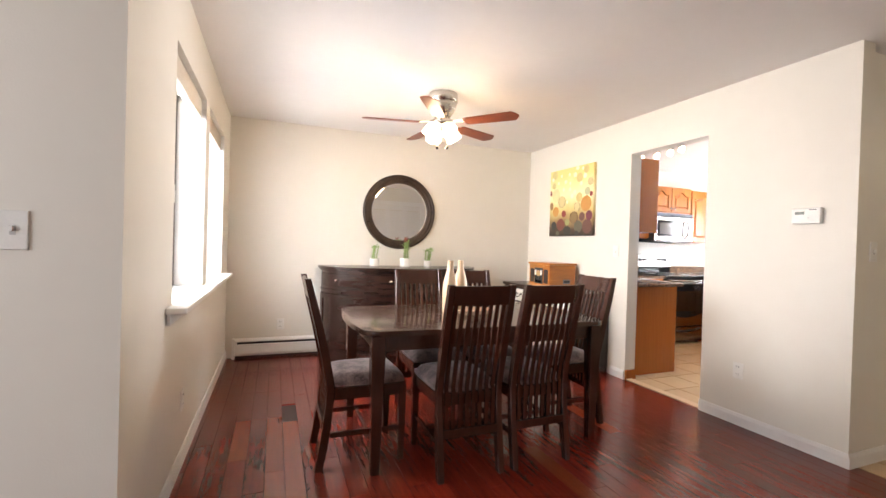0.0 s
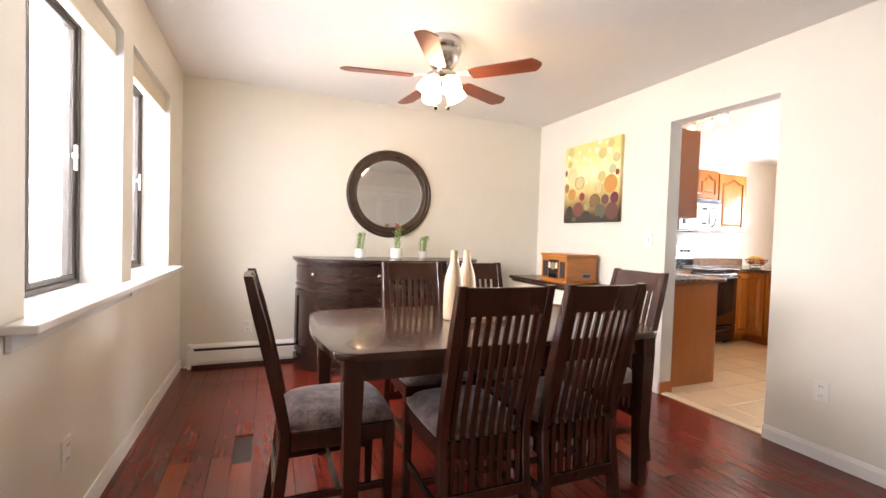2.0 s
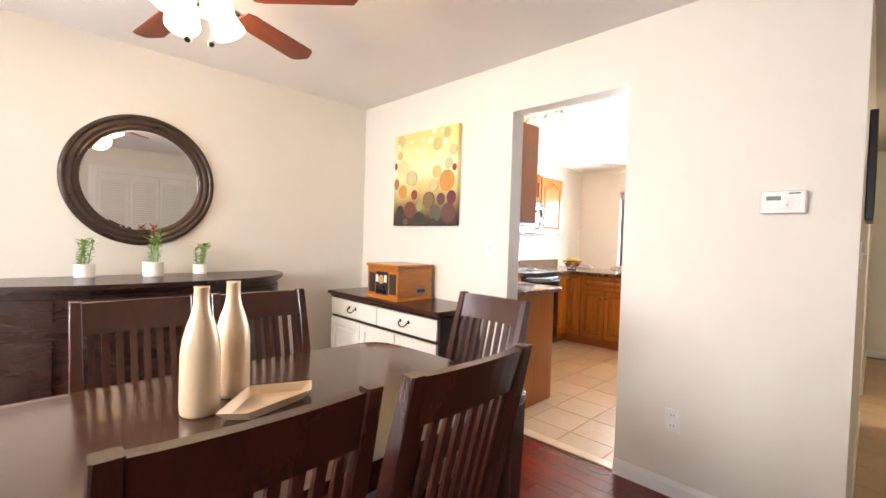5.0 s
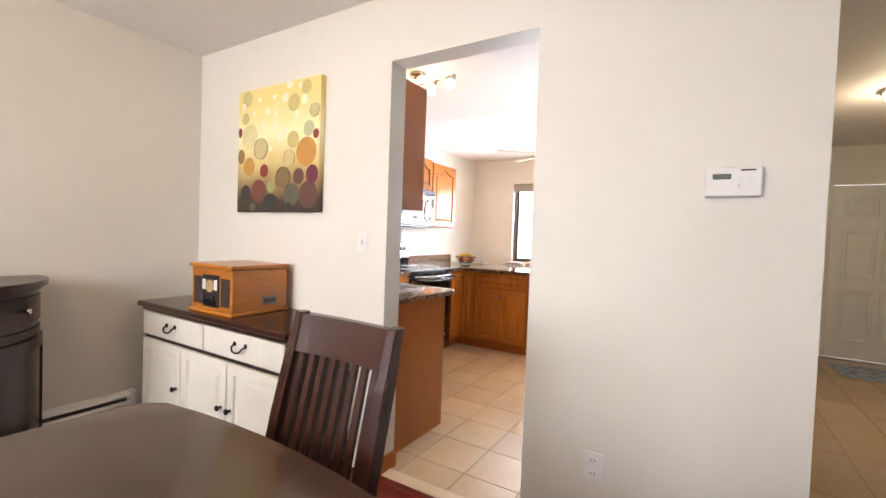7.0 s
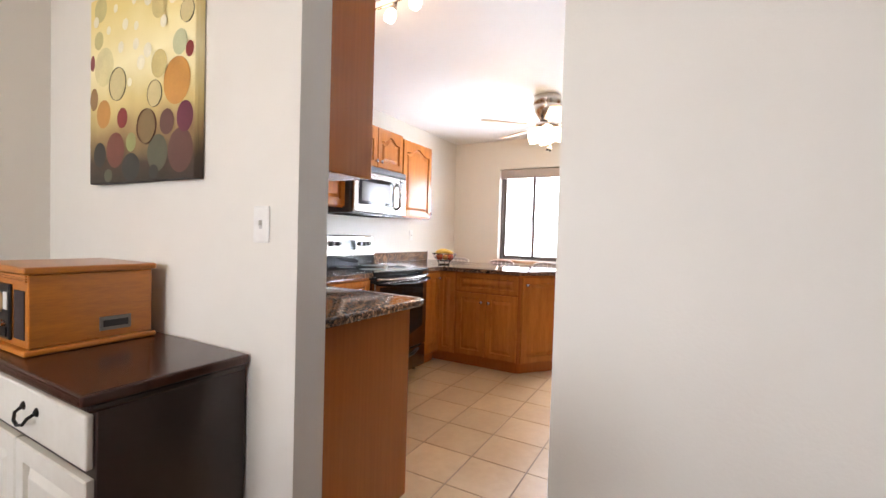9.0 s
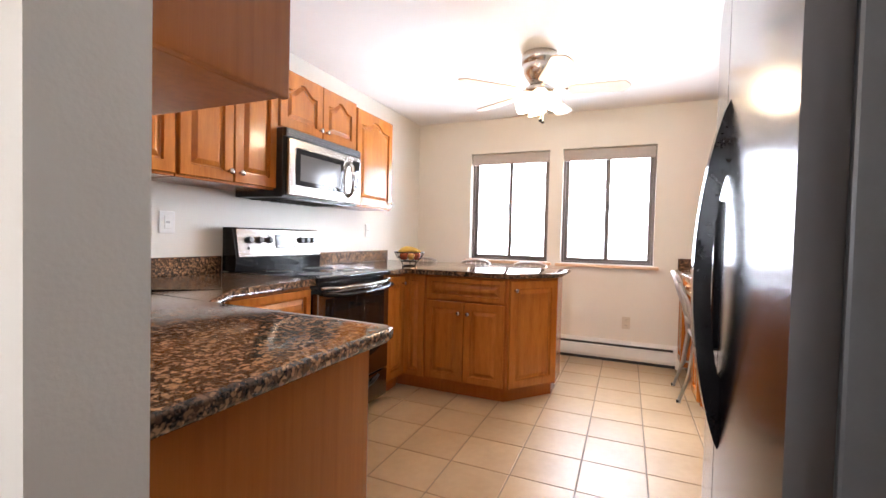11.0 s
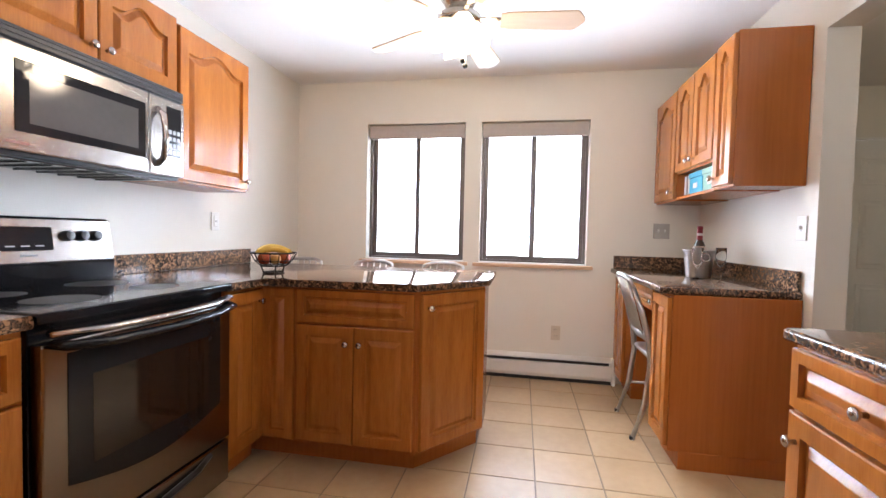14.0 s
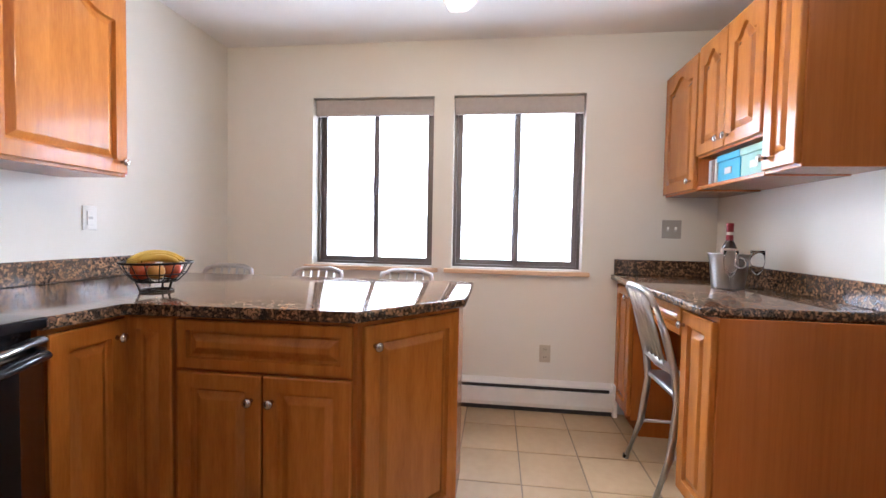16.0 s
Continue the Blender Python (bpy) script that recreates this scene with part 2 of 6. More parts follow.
def part(name, bm, material, parent=None, label="", loc=None, rot=(0, 0, 0), smooth=False):
    me = bpy.data.meshes.new(name)
    bmesh.ops.recalc_face_normals(bm, faces=bm.faces)
    bm.to_mesh(me)
    bm.free()
    for m in material if isinstance(material, (list, tuple)) else [material]:
        me.materials.append(m)
    if smooth:
        me.polygons.foreach_set("use_smooth", [True] * len(me.polygons))
    ob = new(name, me)
    if parent is not None:
        ob.parent = parent
    if loc is not None:
        ob.matrix_basis = pose(*loc, *rot)
    if label:
        ob["label"] = label
    return ob


def B():
    return bmesh.new()


def box(bm, x0, x1, y0, y1, z0, z1, bevel=0.0, seg=2, mi=0):
    x0, x1, y0, y1, z0, z1 = min(x0, x1), max(x0, x1), min(y0, y1), max(y0, y1), min(z0, z1), max(z0, z1)
    vs = [bm.verts.new(p) for p in ((x0, y0, z0), (x1, y0, z0), (x1, y1, z0), (x0, y1, z0), (x0, y0, z1), (x1, y0, z1), (x1, y1, z1), (x0, y1, z1))]
    fs = [bm.faces.new([vs[i] for i in f]) for f in ((3, 2, 1, 0), (4, 5, 6, 7), (0, 1, 5, 4), (1, 2, 6, 5), (2, 3, 7, 6), (3, 0, 4, 7))]
    for f in fs:
        f.material_index = mi
    if bevel:
        es = list({e for f in fs for e in f.edges})
        bmesh.ops.bevel(bm, geom=es, offset=min(bevel, 0.45 * min(x1 - x0, y1 - y0, z1 - z0)), segments=seg, affect="EDGES", profile=0.5, material=mi)
    return bm


def prism(bm, poly, z0, z1, bevel=0.0, seg=2):
    lo, hi = [bm.verts.new((x, y, z0)) for x, y in poly], [bm.verts.new((x, y, z1)) for x, y in poly]
    fs = [bm.faces.new(lo[::-1]), bm.faces.new(hi)]
    k = len(poly)
    for i in range(k):
        fs.append(bm.faces.new((lo[i], lo[(i + 1) % k], hi[(i + 1) % k], hi[i])))
    if bevel:
        es = list(set(fs[0].edges) | set(fs[1].edges))
        bmesh.ops.bevel(bm, geom=es, offset=bevel, segments=seg, affect="EDGES", profile=0.5)
    return bm


def lathe(bm, profile, seg=24, x=0.0, y=0.0, z=0.0, sx=1.0, sy=1.0):
    rings = []
    for r, h in profile:
        if r < 1e-5:
            rings.append([bm.verts.new((x, y, z + h))])
        else:
            rings.append([bm.verts.new((x + sx * r * math.cos(2 * math.pi * i / seg), y + sy * r * math.sin(2 * math.pi * i / seg), z + h)) for i in range(seg)])
    for a, b in zip(rings, rings[1:]):
        for i in range(seg):
            j = (i + 1) % seg
            if len(a) == 1 and len(b) > 1:
                bm.faces.new((a[0], b[i], b[j]))
            elif len(b) == 1 and len(a) > 1:
                bm.faces.new((a[i], a[j], b[0]))
            elif len(a) > 1:
                bm.faces.new((a[i], a[j], b[j], b[i]))
    for ring in (rings[0], rings[-1]):
        if len(ring) > 2:
            bm.faces.new(ring)
    return bm


def tube(bm, pts, r, seg=8, close=False, flat=1.0):
    pts = [Vector(p) for p in pts]
    k = len(pts)
    rings = []
    for i, p in enumerate(pts):
        a, b = (pts[i - 1], pts[(i + 1) % k]) if close or 0 < i < k - 1 else ((p, pts[1]) if i == 0 else (pts[-2], p))
        d = (b - a).normalized()
        side = d.cross(Vector((0, 0, 1)) if abs(d.z) < 0.95 else Vector((1, 0, 0))).normalized()
        up = side.cross(d)
        rr = r[i] if isinstance(r, (list, tuple)) else r
        rings.append([bm.verts.new(p + side * rr * math.cos(2 * math.pi * j / seg) + up * rr * flat * math.sin(2 * math.pi * j / seg)) for j in range(seg)])
    pairs = list(zip(rings, rings[1:])) + ([(rings[-1], rings[0])] if close else [])
    for a, b in pairs:
        for j in range(seg):
            bm.faces.new((a[j], a[(j + 1) % seg], b[(j + 1) % seg], b[j]))
    if not close:
        bm.faces.new(rings[0])
        bm.faces.new(rings[-1])
    return bm


def ball(bm, x, y, z, r, sx=1.0, sy=1.0, sz=1.0, seg=14):
    return lathe(bm, [(r * math.sin(math.pi * i / 8), sz * -r * math.cos(math.pi * i / 8)) for i in range(9)], seg, x, y, z, sx, sy)


def wall(name, axis, at, thick, u0, u1, z0, z1, holes=(), material=None):
    """A wall across x or y at `at`, `thick` to its positive side, from u0 to u1, with holes (u0, u1, z0, z1) right through it."""
    us = sorted({u0, u1, *(h[0] for h in holes), *(h[1] for h in holes)})
    zs = sorted({z0, z1, *(h[2] for h in holes), *(h[3] for h in holes)})
    us, zs = [u for u in us if u0 <= u <= u1], [z for z in zs if z0 <= z <= z1]
    solid = lambda i, j: 0 <= i < len(us) - 1 and 0 <= j < len(zs) - 1 and not any(
        h[0] < (us[i] + us[i + 1]) / 2 < h[1] and h[2] < (zs[j] + zs[j + 1]) / 2 < h[3] for h in holes)
    bm, made = B(), {}

    def vert(d, u, z):
        p = (d, u, z) if axis == "x" else (u, d, z)
        if p not in made:
            made[p] = bm.verts.new(p)
        return made[p]
    a, b = at, at + thick
    for i in range(len(us) - 1):
        for j in range(len(zs) - 1):
            if not solid(i, j):
                continue
            p, q, r, s = us[i], us[i + 1], zs[j], zs[j + 1]
            for d in (a, b):
                bm.faces.new([vert(d, *c) for c in ((p, r), (q, r), (q, s), (p, s))])
            for di, dj, c0, c1 in ((-1, 0, (p, r), (p, s)), (1, 0, (q, r), (q, s)), (0, -1, (p, r), (q, r)), (0, 1, (p, s), (q, s))):
                if not solid(i + di, j + dj):
                    bm.faces.new([vert(a, *c0), vert(a, *c1), vert(b, *c1), vert(b, *c0)])
    return tagged(part(name, bm, material or WALL), kind="structure")


def smooth_by_angle(ob, angle=35):
    me = ob.data
    me.polygons.foreach_set("use_smooth", [True] * len(me.polygons))
    me.set_sharp_from_angle(angle=radians(angle))
    return ob


# ---- the setting ----
XL, XP, XPK, XW = -0.715, 2.862, 2.985, 7.11       # window wall, partition (two faces), kitchen window wall
YB, YK, YR, YH = 4.80, 4.768, 1.485, 1.352         # dining back wall, kitchen back wall, kitchen side wall, hall side of it
HD, HK = 2.484, 2.435                               # ceilings

W1, W2 = (2.27, 3.21, 0.905, 2.16), (3.37, 4.31, 0.905, 2.16)
wall("wall_dining_windows", "x", XL - 0.25, 0.25, 1.55, YB + 0.12, 0, HD, [W1, W2])
wall("wall_dining_back", "y", YB, 0.12, XL, XPK, 0, HD)
wall("wall_partition", "x", XP, XPK - XP, YH, YB, 0, HD, [(2.290, 3.066, -0.1, 2.145)])
wall("wall_living_side", "y", 1.55, 0.14, -3.2, XL - 0.25, 0, HD)
KW1, KW2 = (3.283, 4.130, 0.925, 2.071), (2.298, 3.150, 0.925, 2.071)
wall("wall_kitchen_windows", "x", XW, 0.16, YR, YK + 0.12, 0, HK, [KW1, KW2])
wall("wall_kitchen_back", "y", YK, YB + 0.12 - YK, XPK, XW, 0, HK)
wall("wall_kitchen_hall", "y", YH, YR - YH, XPK, XW + 0.16, 0, HK, [(4.97, 5.80, -0.1, 2.11)])
wall("wall_closet", "y", 0.13, 0.12, 1.0, 3.3, 0, HD)
wall("wall_closet_side", "x", 3.2, 0.1, -0.75, 0.13, 0, HD)
wall("wall_hall_far", "y", -0.87, 0.12, 3.2, 7.95, 0, HD)
wall("wall_hall_end", "x", 7.85, 0.1, -0.75, YH, 0, HD, [(-0.46, 0.41, -0.1, 2.05)])
wall("wall_hall_side", "y", YH, 0.1, XW + 0.16, 7.95, 0, HD)
wall("wall_living_right", "x", 1.0, 0.1, -2.6, 0.13, 0, HD)
# the left wall's opening is assumed, to let the added living lamp through
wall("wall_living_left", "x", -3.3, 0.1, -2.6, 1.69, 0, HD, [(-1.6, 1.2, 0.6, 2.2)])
wall("wall_living_front", "y", -2.7, 0.1, -3.2, 1.1, 0, HD)


def slab(name, x0, x1, y0, y1, z0, z1, material):
    return tagged(part(name, box(B(), x0, x1, y0, y1, z0, z1), material), kind="structure")


slab("ceiling", XL - 0.25, XP + 0.06, 1.55, YB + 0.12, HD, HD + 0.1, CEIL)
slab("ceiling_lobby", -3.3, XP + 0.06, 0.13, 1.55, HD, HD + 0.1, CEIL)
slab("ceiling_living", -3.3, 1.1, -2.7, 0.13, HD, HD + 0.1, CEIL)
slab("ceiling_kitchen", XPK - 0.06, XW + 0.16, YH + 0.06, YB + 0.12, HK, HK + 0.1, CEIL)
slab("ceiling_hall", XP + 0.06, 7.95, -0.87, YH + 0.06, HD, HD + 0.1, CEIL)
floor = slab("floor", XL - 0.25, 2.92, 1.55, YB, -0.12, -0.012, SUBFLOOR)
slab("floor_lobby", -3.3, 2.92, 0.13, 1.55, -0.12, -0.012, SUBFLOOR)
slab("floor_living", -3.3, 1.1, -2.7, 0.13, -0.12, -0.012, SUBFLOOR)
floor_tiles = slab("floor_tiles", 2.94, 7.95, -0.87, YB, -0.12, -0.003, GROUT)
ground = slab("ground", -60, 60, -60, 60, -3.2, -3.1, mat("far_ground", (0.30, 0.30, 0.27), 0.9))


def baseboard(x0, y0, x1, y1, nx, ny, h=0.085, t=0.013):
    """A white board along the foot of a wall; nx, ny point into the room."""
    d = Vector((x1 - x0, y1 - y0, 0))
    bm = B()
    prof = ((0, 0), (t, 0), (t, h * 0.72), (t * 0.45, h), (0, h))
    a = [bm.verts.new((x0 + nx * o, y0 + ny * o, z)) for o, z in prof]
    b = [bm.verts.new((x1 + nx * o, y1 + ny * o, z)) for o, z in prof]
    for i in range(5):
        bm.faces.new((a[i], a[(i + 1) % 5], b[(i + 1) % 5], b[i]))
    bm.faces.new(a)
    bm.faces.new(b)
    return tagged(part("baseboard", bm, TRIM), "white painted baseboard along the wall foot", kind="structure")


baseboard(XL, 1.55, XL, YB, 1, 0)
baseboard(XP, YH, XP, 2.290, -1, 0)
baseboard(XP, 3.068, XP, 3.25, -1, 0)
baseboard(XP - 0.013, YH, 4.95, YH, 0, -1)
baseboard(5.82, YH, 7.85, YH, 0, -1)
baseboard(7.85, 0.49, 7.85, YH, -1, 0)
baseboard(5.83, YR, 5.86, YR, 0, 1)
tagged(part("threshold", box(B(), 2.875, 2.945, 2.292, 3.064, -0.01, 0.009, 0.004), mat("pale_threshold", (0.62, 0.46, 0.30), 0.35)), "pale wooden threshold strip in the doorway", kind="structure")
tagged(part("baseboard", box(B(), 2.866, 2.992, 3.052, 3.068, 0, 0.09, 0.003), MAPLE_SIDE), "honey maple baseboard block in the doorway", kind="structure")


def slider(name, axis, at, hole, inward, blind, blind_drop, material, sign):
    """A two-sash sliding window in the outer part of a wall opening, with its shade at the top."""
    u0, u1, z0, z1 = hole
    root = tagged(thing(name, "dark bronze sliding window with two panes", "window"), kind="structure")

    def bx(bm, d0, d1, a0, a1, b0, b1, bev=0.003):
        d0, d1 = at + sign * d0, at + sign * d1
        return box(bm, d0, d1, a0, a1, b0, b1, bev) if axis == "x" else box(bm, a0, a1, d0, d1, b0, b1, bev)
    f = 0.03 if sign < 0 else 0.02
    o = 0.085 if sign < 0 else 0.0
    bm = B()
    for a0, a1, b0, b1 in ((u0, u0 + f, z0, z1), (u1 - f, u1, z0, z1), (u0 + f, u1 - f, z0, z0 + f), (u0 + f, u1 - f, z1 - f, z1)):
        bx(bm, o + 0.085, o + 0.15, a0, a1, b0, b1)
    part("window_frame", bm, material, root)
    mid = (u0 + u1) / 2
    for k, (a0, a1, d) in enumerate(((u0 + f, mid + 0.012, o + 0.122), (mid - 0.012, u1 - f, o + 0.095)) if o else ((u0 + f, mid + 0.012, 0.095), (mid - 0.012, u1 - f, 0.122))):
        bm, s = B(), 0.026 if sign < 0 else 0.034
        for p0, p1, q0, q1 in ((a0, a0 + s, z0 + f, z1 - f), (a1 - s, a1, z0 + f, z1 - f), (a0 + s, a1 - s, z0 + f, z0 + f + s), (a0 + s, a1 - s, z1 - f - s, z1 - f)):
            bx(bm, d, d + 0.024, p0, p1, q0, q1)
        sash = part("sash", bm, material, root)
        pane = part("pane", bx(B(), d + 0.01, d + 0.014, a0 + s, a1 - s, z0 + f + s, z1 - f - s, 0), GLASS, sash, "clear glass")
        pane.visible_shadow = False
    zc = (z0 + z1) / 2 - 0.02
    um, dl = (u1 - f - 0.013, o + 0.012) if o else (mid, 0.0)
    part("latch", bx(bx(B(), dl + 0.070, dl + 0.096, um - 0.010, um + 0.010, zc - 0.06, zc + 0.06), dl + 0.066, dl + 0.09, um - 0.014, um + 0.004, zc - 0.005, zc + 0.022), WHITE if o else BRONZE, root, "small sash latch")
    bm = B()
    bx(bm, 0.03, 0.085, u0 + 0.006, u1 - 0.006, z1 - blind_drop, z1 - 0.004, 0.006)
    shade = part("shade", bm, blind, root, "rolled up fabric shade")
    part("hem_bar", bx(B(), 0.026, 0.06, u0 + 0.008, u1 - 0.008, z1 - blind_drop - 0.016, z1 - blind_drop + 0.002, 0.004), blind, shade)
    return root


slider("window_1", "x", XL, W1, 1, BLIND, 0.115, BRONZE, -1)
slider("window_2", "x", XL, W2, 1, BLIND, 0.115, BRONZE, -1)
slider("window_3", "x", XW, KW1, -1, BLIND_GREY, 0.10, BRONZE_PALE, 1)
slider("window_4", "x", XW, KW2, -1, BLIND_GREY, 0.10, BRONZE_PALE, 1)
for w in (W1, W2):
    slab("window_reveal", XL - 0.17, XL - 0.001, w[0], w[0] + 0.004, w[2], w[3], TRIM)
    slab("window_reveal", XL - 0.17, XL - 0.001, w[1] - 0.004, w[1], w[2], w[3], TRIM)

# continuous painted sill and apron under the dining windows
for a, b in ((2.13, 3.288), (3.290, 4.37)):
    s = thing("window_sill", "white painted window sill with an apron below", "sill", kind="structure")
    part("sill_board", box(B(), XL + 0.002, XL + 0.088, a, b, 0.882, 0.910, 0.006, 3), TRIM, s)
    part("apron", box(B(), XL + 0.002, XL + 0.018, a + 0.03, b - 0.03 if b > 4 else b, 0.827, 0.881, 0.003), TRIM, s)
for w in (W1, W2):
    slab("window_ledge", XL - 0.17, XL + 0.001, w[0] + 0.005, w[1] - 0.005, w[2] - 0.02, w[2] + 0.005, TRIM)
for w in (KW1, KW2):
    s = thing("window_sill", "honey wood window sill under the kitchen window", "sill", kind="structure")
    part("sill_board", box(B(), XW - 0.045, XW - 0.002, w[0] - 0.045, w[1] + 0.045, w[2] - 0.032, w[2] - 0.004, 0.004), mat("sill_wood", (0.62, 0.40, 0.24), 0.4), s)
    slab("window_ledge", XW + 0.001, XW + 0.085, w[0] + 0.004, w[1] - 0.004, w[2] - 0.01, w[2] + 0.004, TRIM)

# bright daylight outside
for nm, x0, x1, y0, y1 in (("backdrop_garden", -1.95, -1.9, 1.72, 24), ("backdrop_street", 10.4, 10.45, -2, 8)):
    tagged(part(nm, box(B(), x0, x1, y0, y1, -3, 6), DAYGLOW), "overexposed bright daylight outside", "backdrop", kind="structure")


# ---- dining room ----
def dining_chair():
    """Tall slat-back chair, local front towards -y, back at +y."""
    root = thing("dining_chair", "dark espresso slat-back dining chair with a taupe suede seat", "chair", group="chairs round the table", tall=1.03)
    back = lambda z: 0.20 + (0.0 if z < 0.42 else 0.135 * ((z - 0.42) / 0.58) ** 1.15)
    foot = lambda z: 0.20 + 0.055 * max(0.0, 1 - z / 0.42) ** 1.4
    for sx in (-1, 1):
        bm, rings = B(), []
        for z in (0, 0.1, 0.22, 0.34, 0.42, 0.5, 0.62, 0.74, 0.86, 1.0):
            y = foot(z) if z < 0.42 else back(z)
            w, d = (0.019, 0.021) if z < 0.9 else (0.018, 0.016)
            rings.append([bm.verts.new((sx * 0.193 + dx * w, y + dy * d, z)) for dx, dy in ((-1, -1), (1, -1), (1, 1), (-1, 1))])
        for a, b in zip(rings, rings[1:]):
            for i in range(4):
                bm.faces.new((a[i], a[(i + 1) % 4], b[(i + 1) % 4], b[i]))
        bm.faces.new(rings[0])
        bm.faces.new(rings[-1])
        bmesh.ops.bevel(bm, geom=[e for e in bm.edges if e.calc_length() > 0.05], offset=0.004, segments=1, affect="EDGES")
        part("back_post", bm, ESPRESSO, root)
        leg = B()
        rings = []
        for z, w in ((0, 0.015), (0.3, 0.02), (0.43, 0.021)):
            rings.append([leg.verts.new((sx * 0.195 + dx * w, -0.195 + dy * w, z)) for dx, dy in ((-1, -1), (1, -1), (1, 1), (-1, 1))])
        for a, b in zip(rings, rings[1:]):
            for i in range(4):
                leg.faces.new((a[i], a[(i + 1) % 4], b[(i + 1) % 4], b[i]))
        leg.faces.new(rings[0])
        leg.faces.new(rings[-1])
        part("leg", leg, ESPRESSO, root)
        part("side_rail", box(B(), sx * 0.193 - 0.011, sx * 0.193 + 0.011, -0.175, 0.182, 0.362, 0.425, 0.003), ESPRESSO, root)
        part("stretcher", box(B(), sx * 0.195 - 0.009, sx * 0.195 + 0.009, -0.178, 0.20, 0.165, 0.193, 0.003), ESPRESSO, root)
    part("front_rail", box(B(), -0.175, 0.175, -0.207, -0.185, 0.362, 0.425, 0.003), ESPRESSO, root)
    part("back_rail", box(B(), -0.175, 0.175, 0.19, 0.21, 0.362, 0.425, 0.003), ESPRESSO, root)
    part("cross_stretcher", box(B(), -0.187, 0.187, -0.01, 0.01, 0.168, 0.190, 0.003), ESPRESSO, root)

    def rail(z0, z1, t=0.012, dip=0.012):
        bm, rings = B(), []
        for i in range(9):
            u = -1 + i / 4
            o = dip * (1 - u * u)
            rings.append([bm.verts.new((0.176 * u, back(z) + o + dy * t, z)) for z, dy in ((z0, -1), (z0, 1), (z1, 1), (z1, -1))])
        for a, b in zip(rings, rings[1:]):
            for i in range(4):
                bm.faces.new((a[i], a[(i + 1) % 4], b[(i + 1) % 4], b[i]))
        bm.faces.new(rings[0])
        bm.faces.new(rings[-1])
        return bm
    part("top_rail", rail(0.895, 0.995), ESPRESSO, root)
    for k in range(8):
        u = -0.86 + 1.72 * k / 7
        bm, rings = B(), []
        for i in range(6):
            z = 0.44 + 0.47 * i / 5
            y = back(z) + 0.010 * (1 - u * u)
            rings.append([bm.verts.new((0.176 * u + dx * 0.011, y + dy * 0.006, z)) for dx, dy in ((-1, -1), (1, -1), (1, 1), (-1, 1))])
        for a, b in zip(rings, rings[1:]):
            for i in range(4):
                bm.faces.new((a[i], a[(i + 1) % 4], b[(i + 1) % 4], b[i]))
        bm.faces.new(rings[0])
        bm.faces.new(rings[-1])
        part("slat", bm, ESPRESSO, root)
    # lower half of the slatted back, below the seat
    part("bottom_rail", box(B(), -0.175, 0.175, 0.225, 0.243, 0.205, 0.25, 0.003), ESPRESSO, root)
    for k in range(8):
        x = 0.176 * (-0.86 + 1.72 * k / 7)
        part("slat", box(B(), x - 0.011, x + 0.011, 0.2125, 0.2245, 0.245, 0.445), ESPRESSO, root)
    # cushioned seat
    bm, n = B(), 10
    grid = {}
    for top in (0, 1):
        for i in range(n + 1):
            for j in range(n + 1):
                u, v = -1 + 2 * i / n, -1 + 2 * j / n
                r = max(abs(u), abs(v))
                k = 1.0 - 0.06 * (abs(u * v)) ** 3
                x, y = 0.212 * u * k * (1.0 - 0.04 * (v + 1) / 2), -0.005 + 0.215 * v * k
                dome = (1 - u ** 4) * (1 - v ** 4)
                z = 0.432 + (0.026 + 0.040 * dome ** 0.6 + 0.004 * noise.noise((5 * u, 5 * v, 1))) * top
                if top and r > 0.999:
                    z = 0.450
                grid[top, i, j] = bm.verts.new((x, y, z))
    for top in (0, 1):
        for i in range(n):
            for j in range(n):
                bm.faces.new([grid[top, a, b] for a, b in ((i, j), (i + 1, j), (i + 1, j + 1), (i, j + 1))])
    edge = [(i, 0) for i in range(n)] + [(n, j) for j in range(n)] + [(n - i, n) for i in range(n)] + [(0, n - j) for j in range(n)]
    for a, b in zip(edge, edge[1:] + edge[:1]):
        bm.faces.new((grid[0, a[0], a[1]], grid[0, b[0], b[1]], grid[1, b[0], b[1]], grid[1, a[0], a[1]]))
    part("seat", bm, SUEDE, root, "taupe suede cushion", smooth=True)
    return root


# back top sits at local y 0.335
chair = dining_chair()
chair.matrix_basis = pose(0.735, 2.222, 0, 0, 0, 180) @ Matrix.Diagonal((0.91, 1, 1.03, 1))
copy_thing(chair, pose(1.172, 2.222, 0, 0, 0, 181))
copy_thing(chair, pose(0.80, 2.82, 0, 0, 0, 0))
copy_thing(chair, pose(1.215, 2.80, 0, 0, 0, -1))
tagged(copy_thing(chair, pose(0.235, 2.45, 0, 0, 0, 90)), "dark espresso slat-back chair at the table's window end")
tagged(copy_thing(chair, pose(1.66, 2.502, 0, 0, 0, -91)), "dark espresso slat-back chair at the table's doorway end")


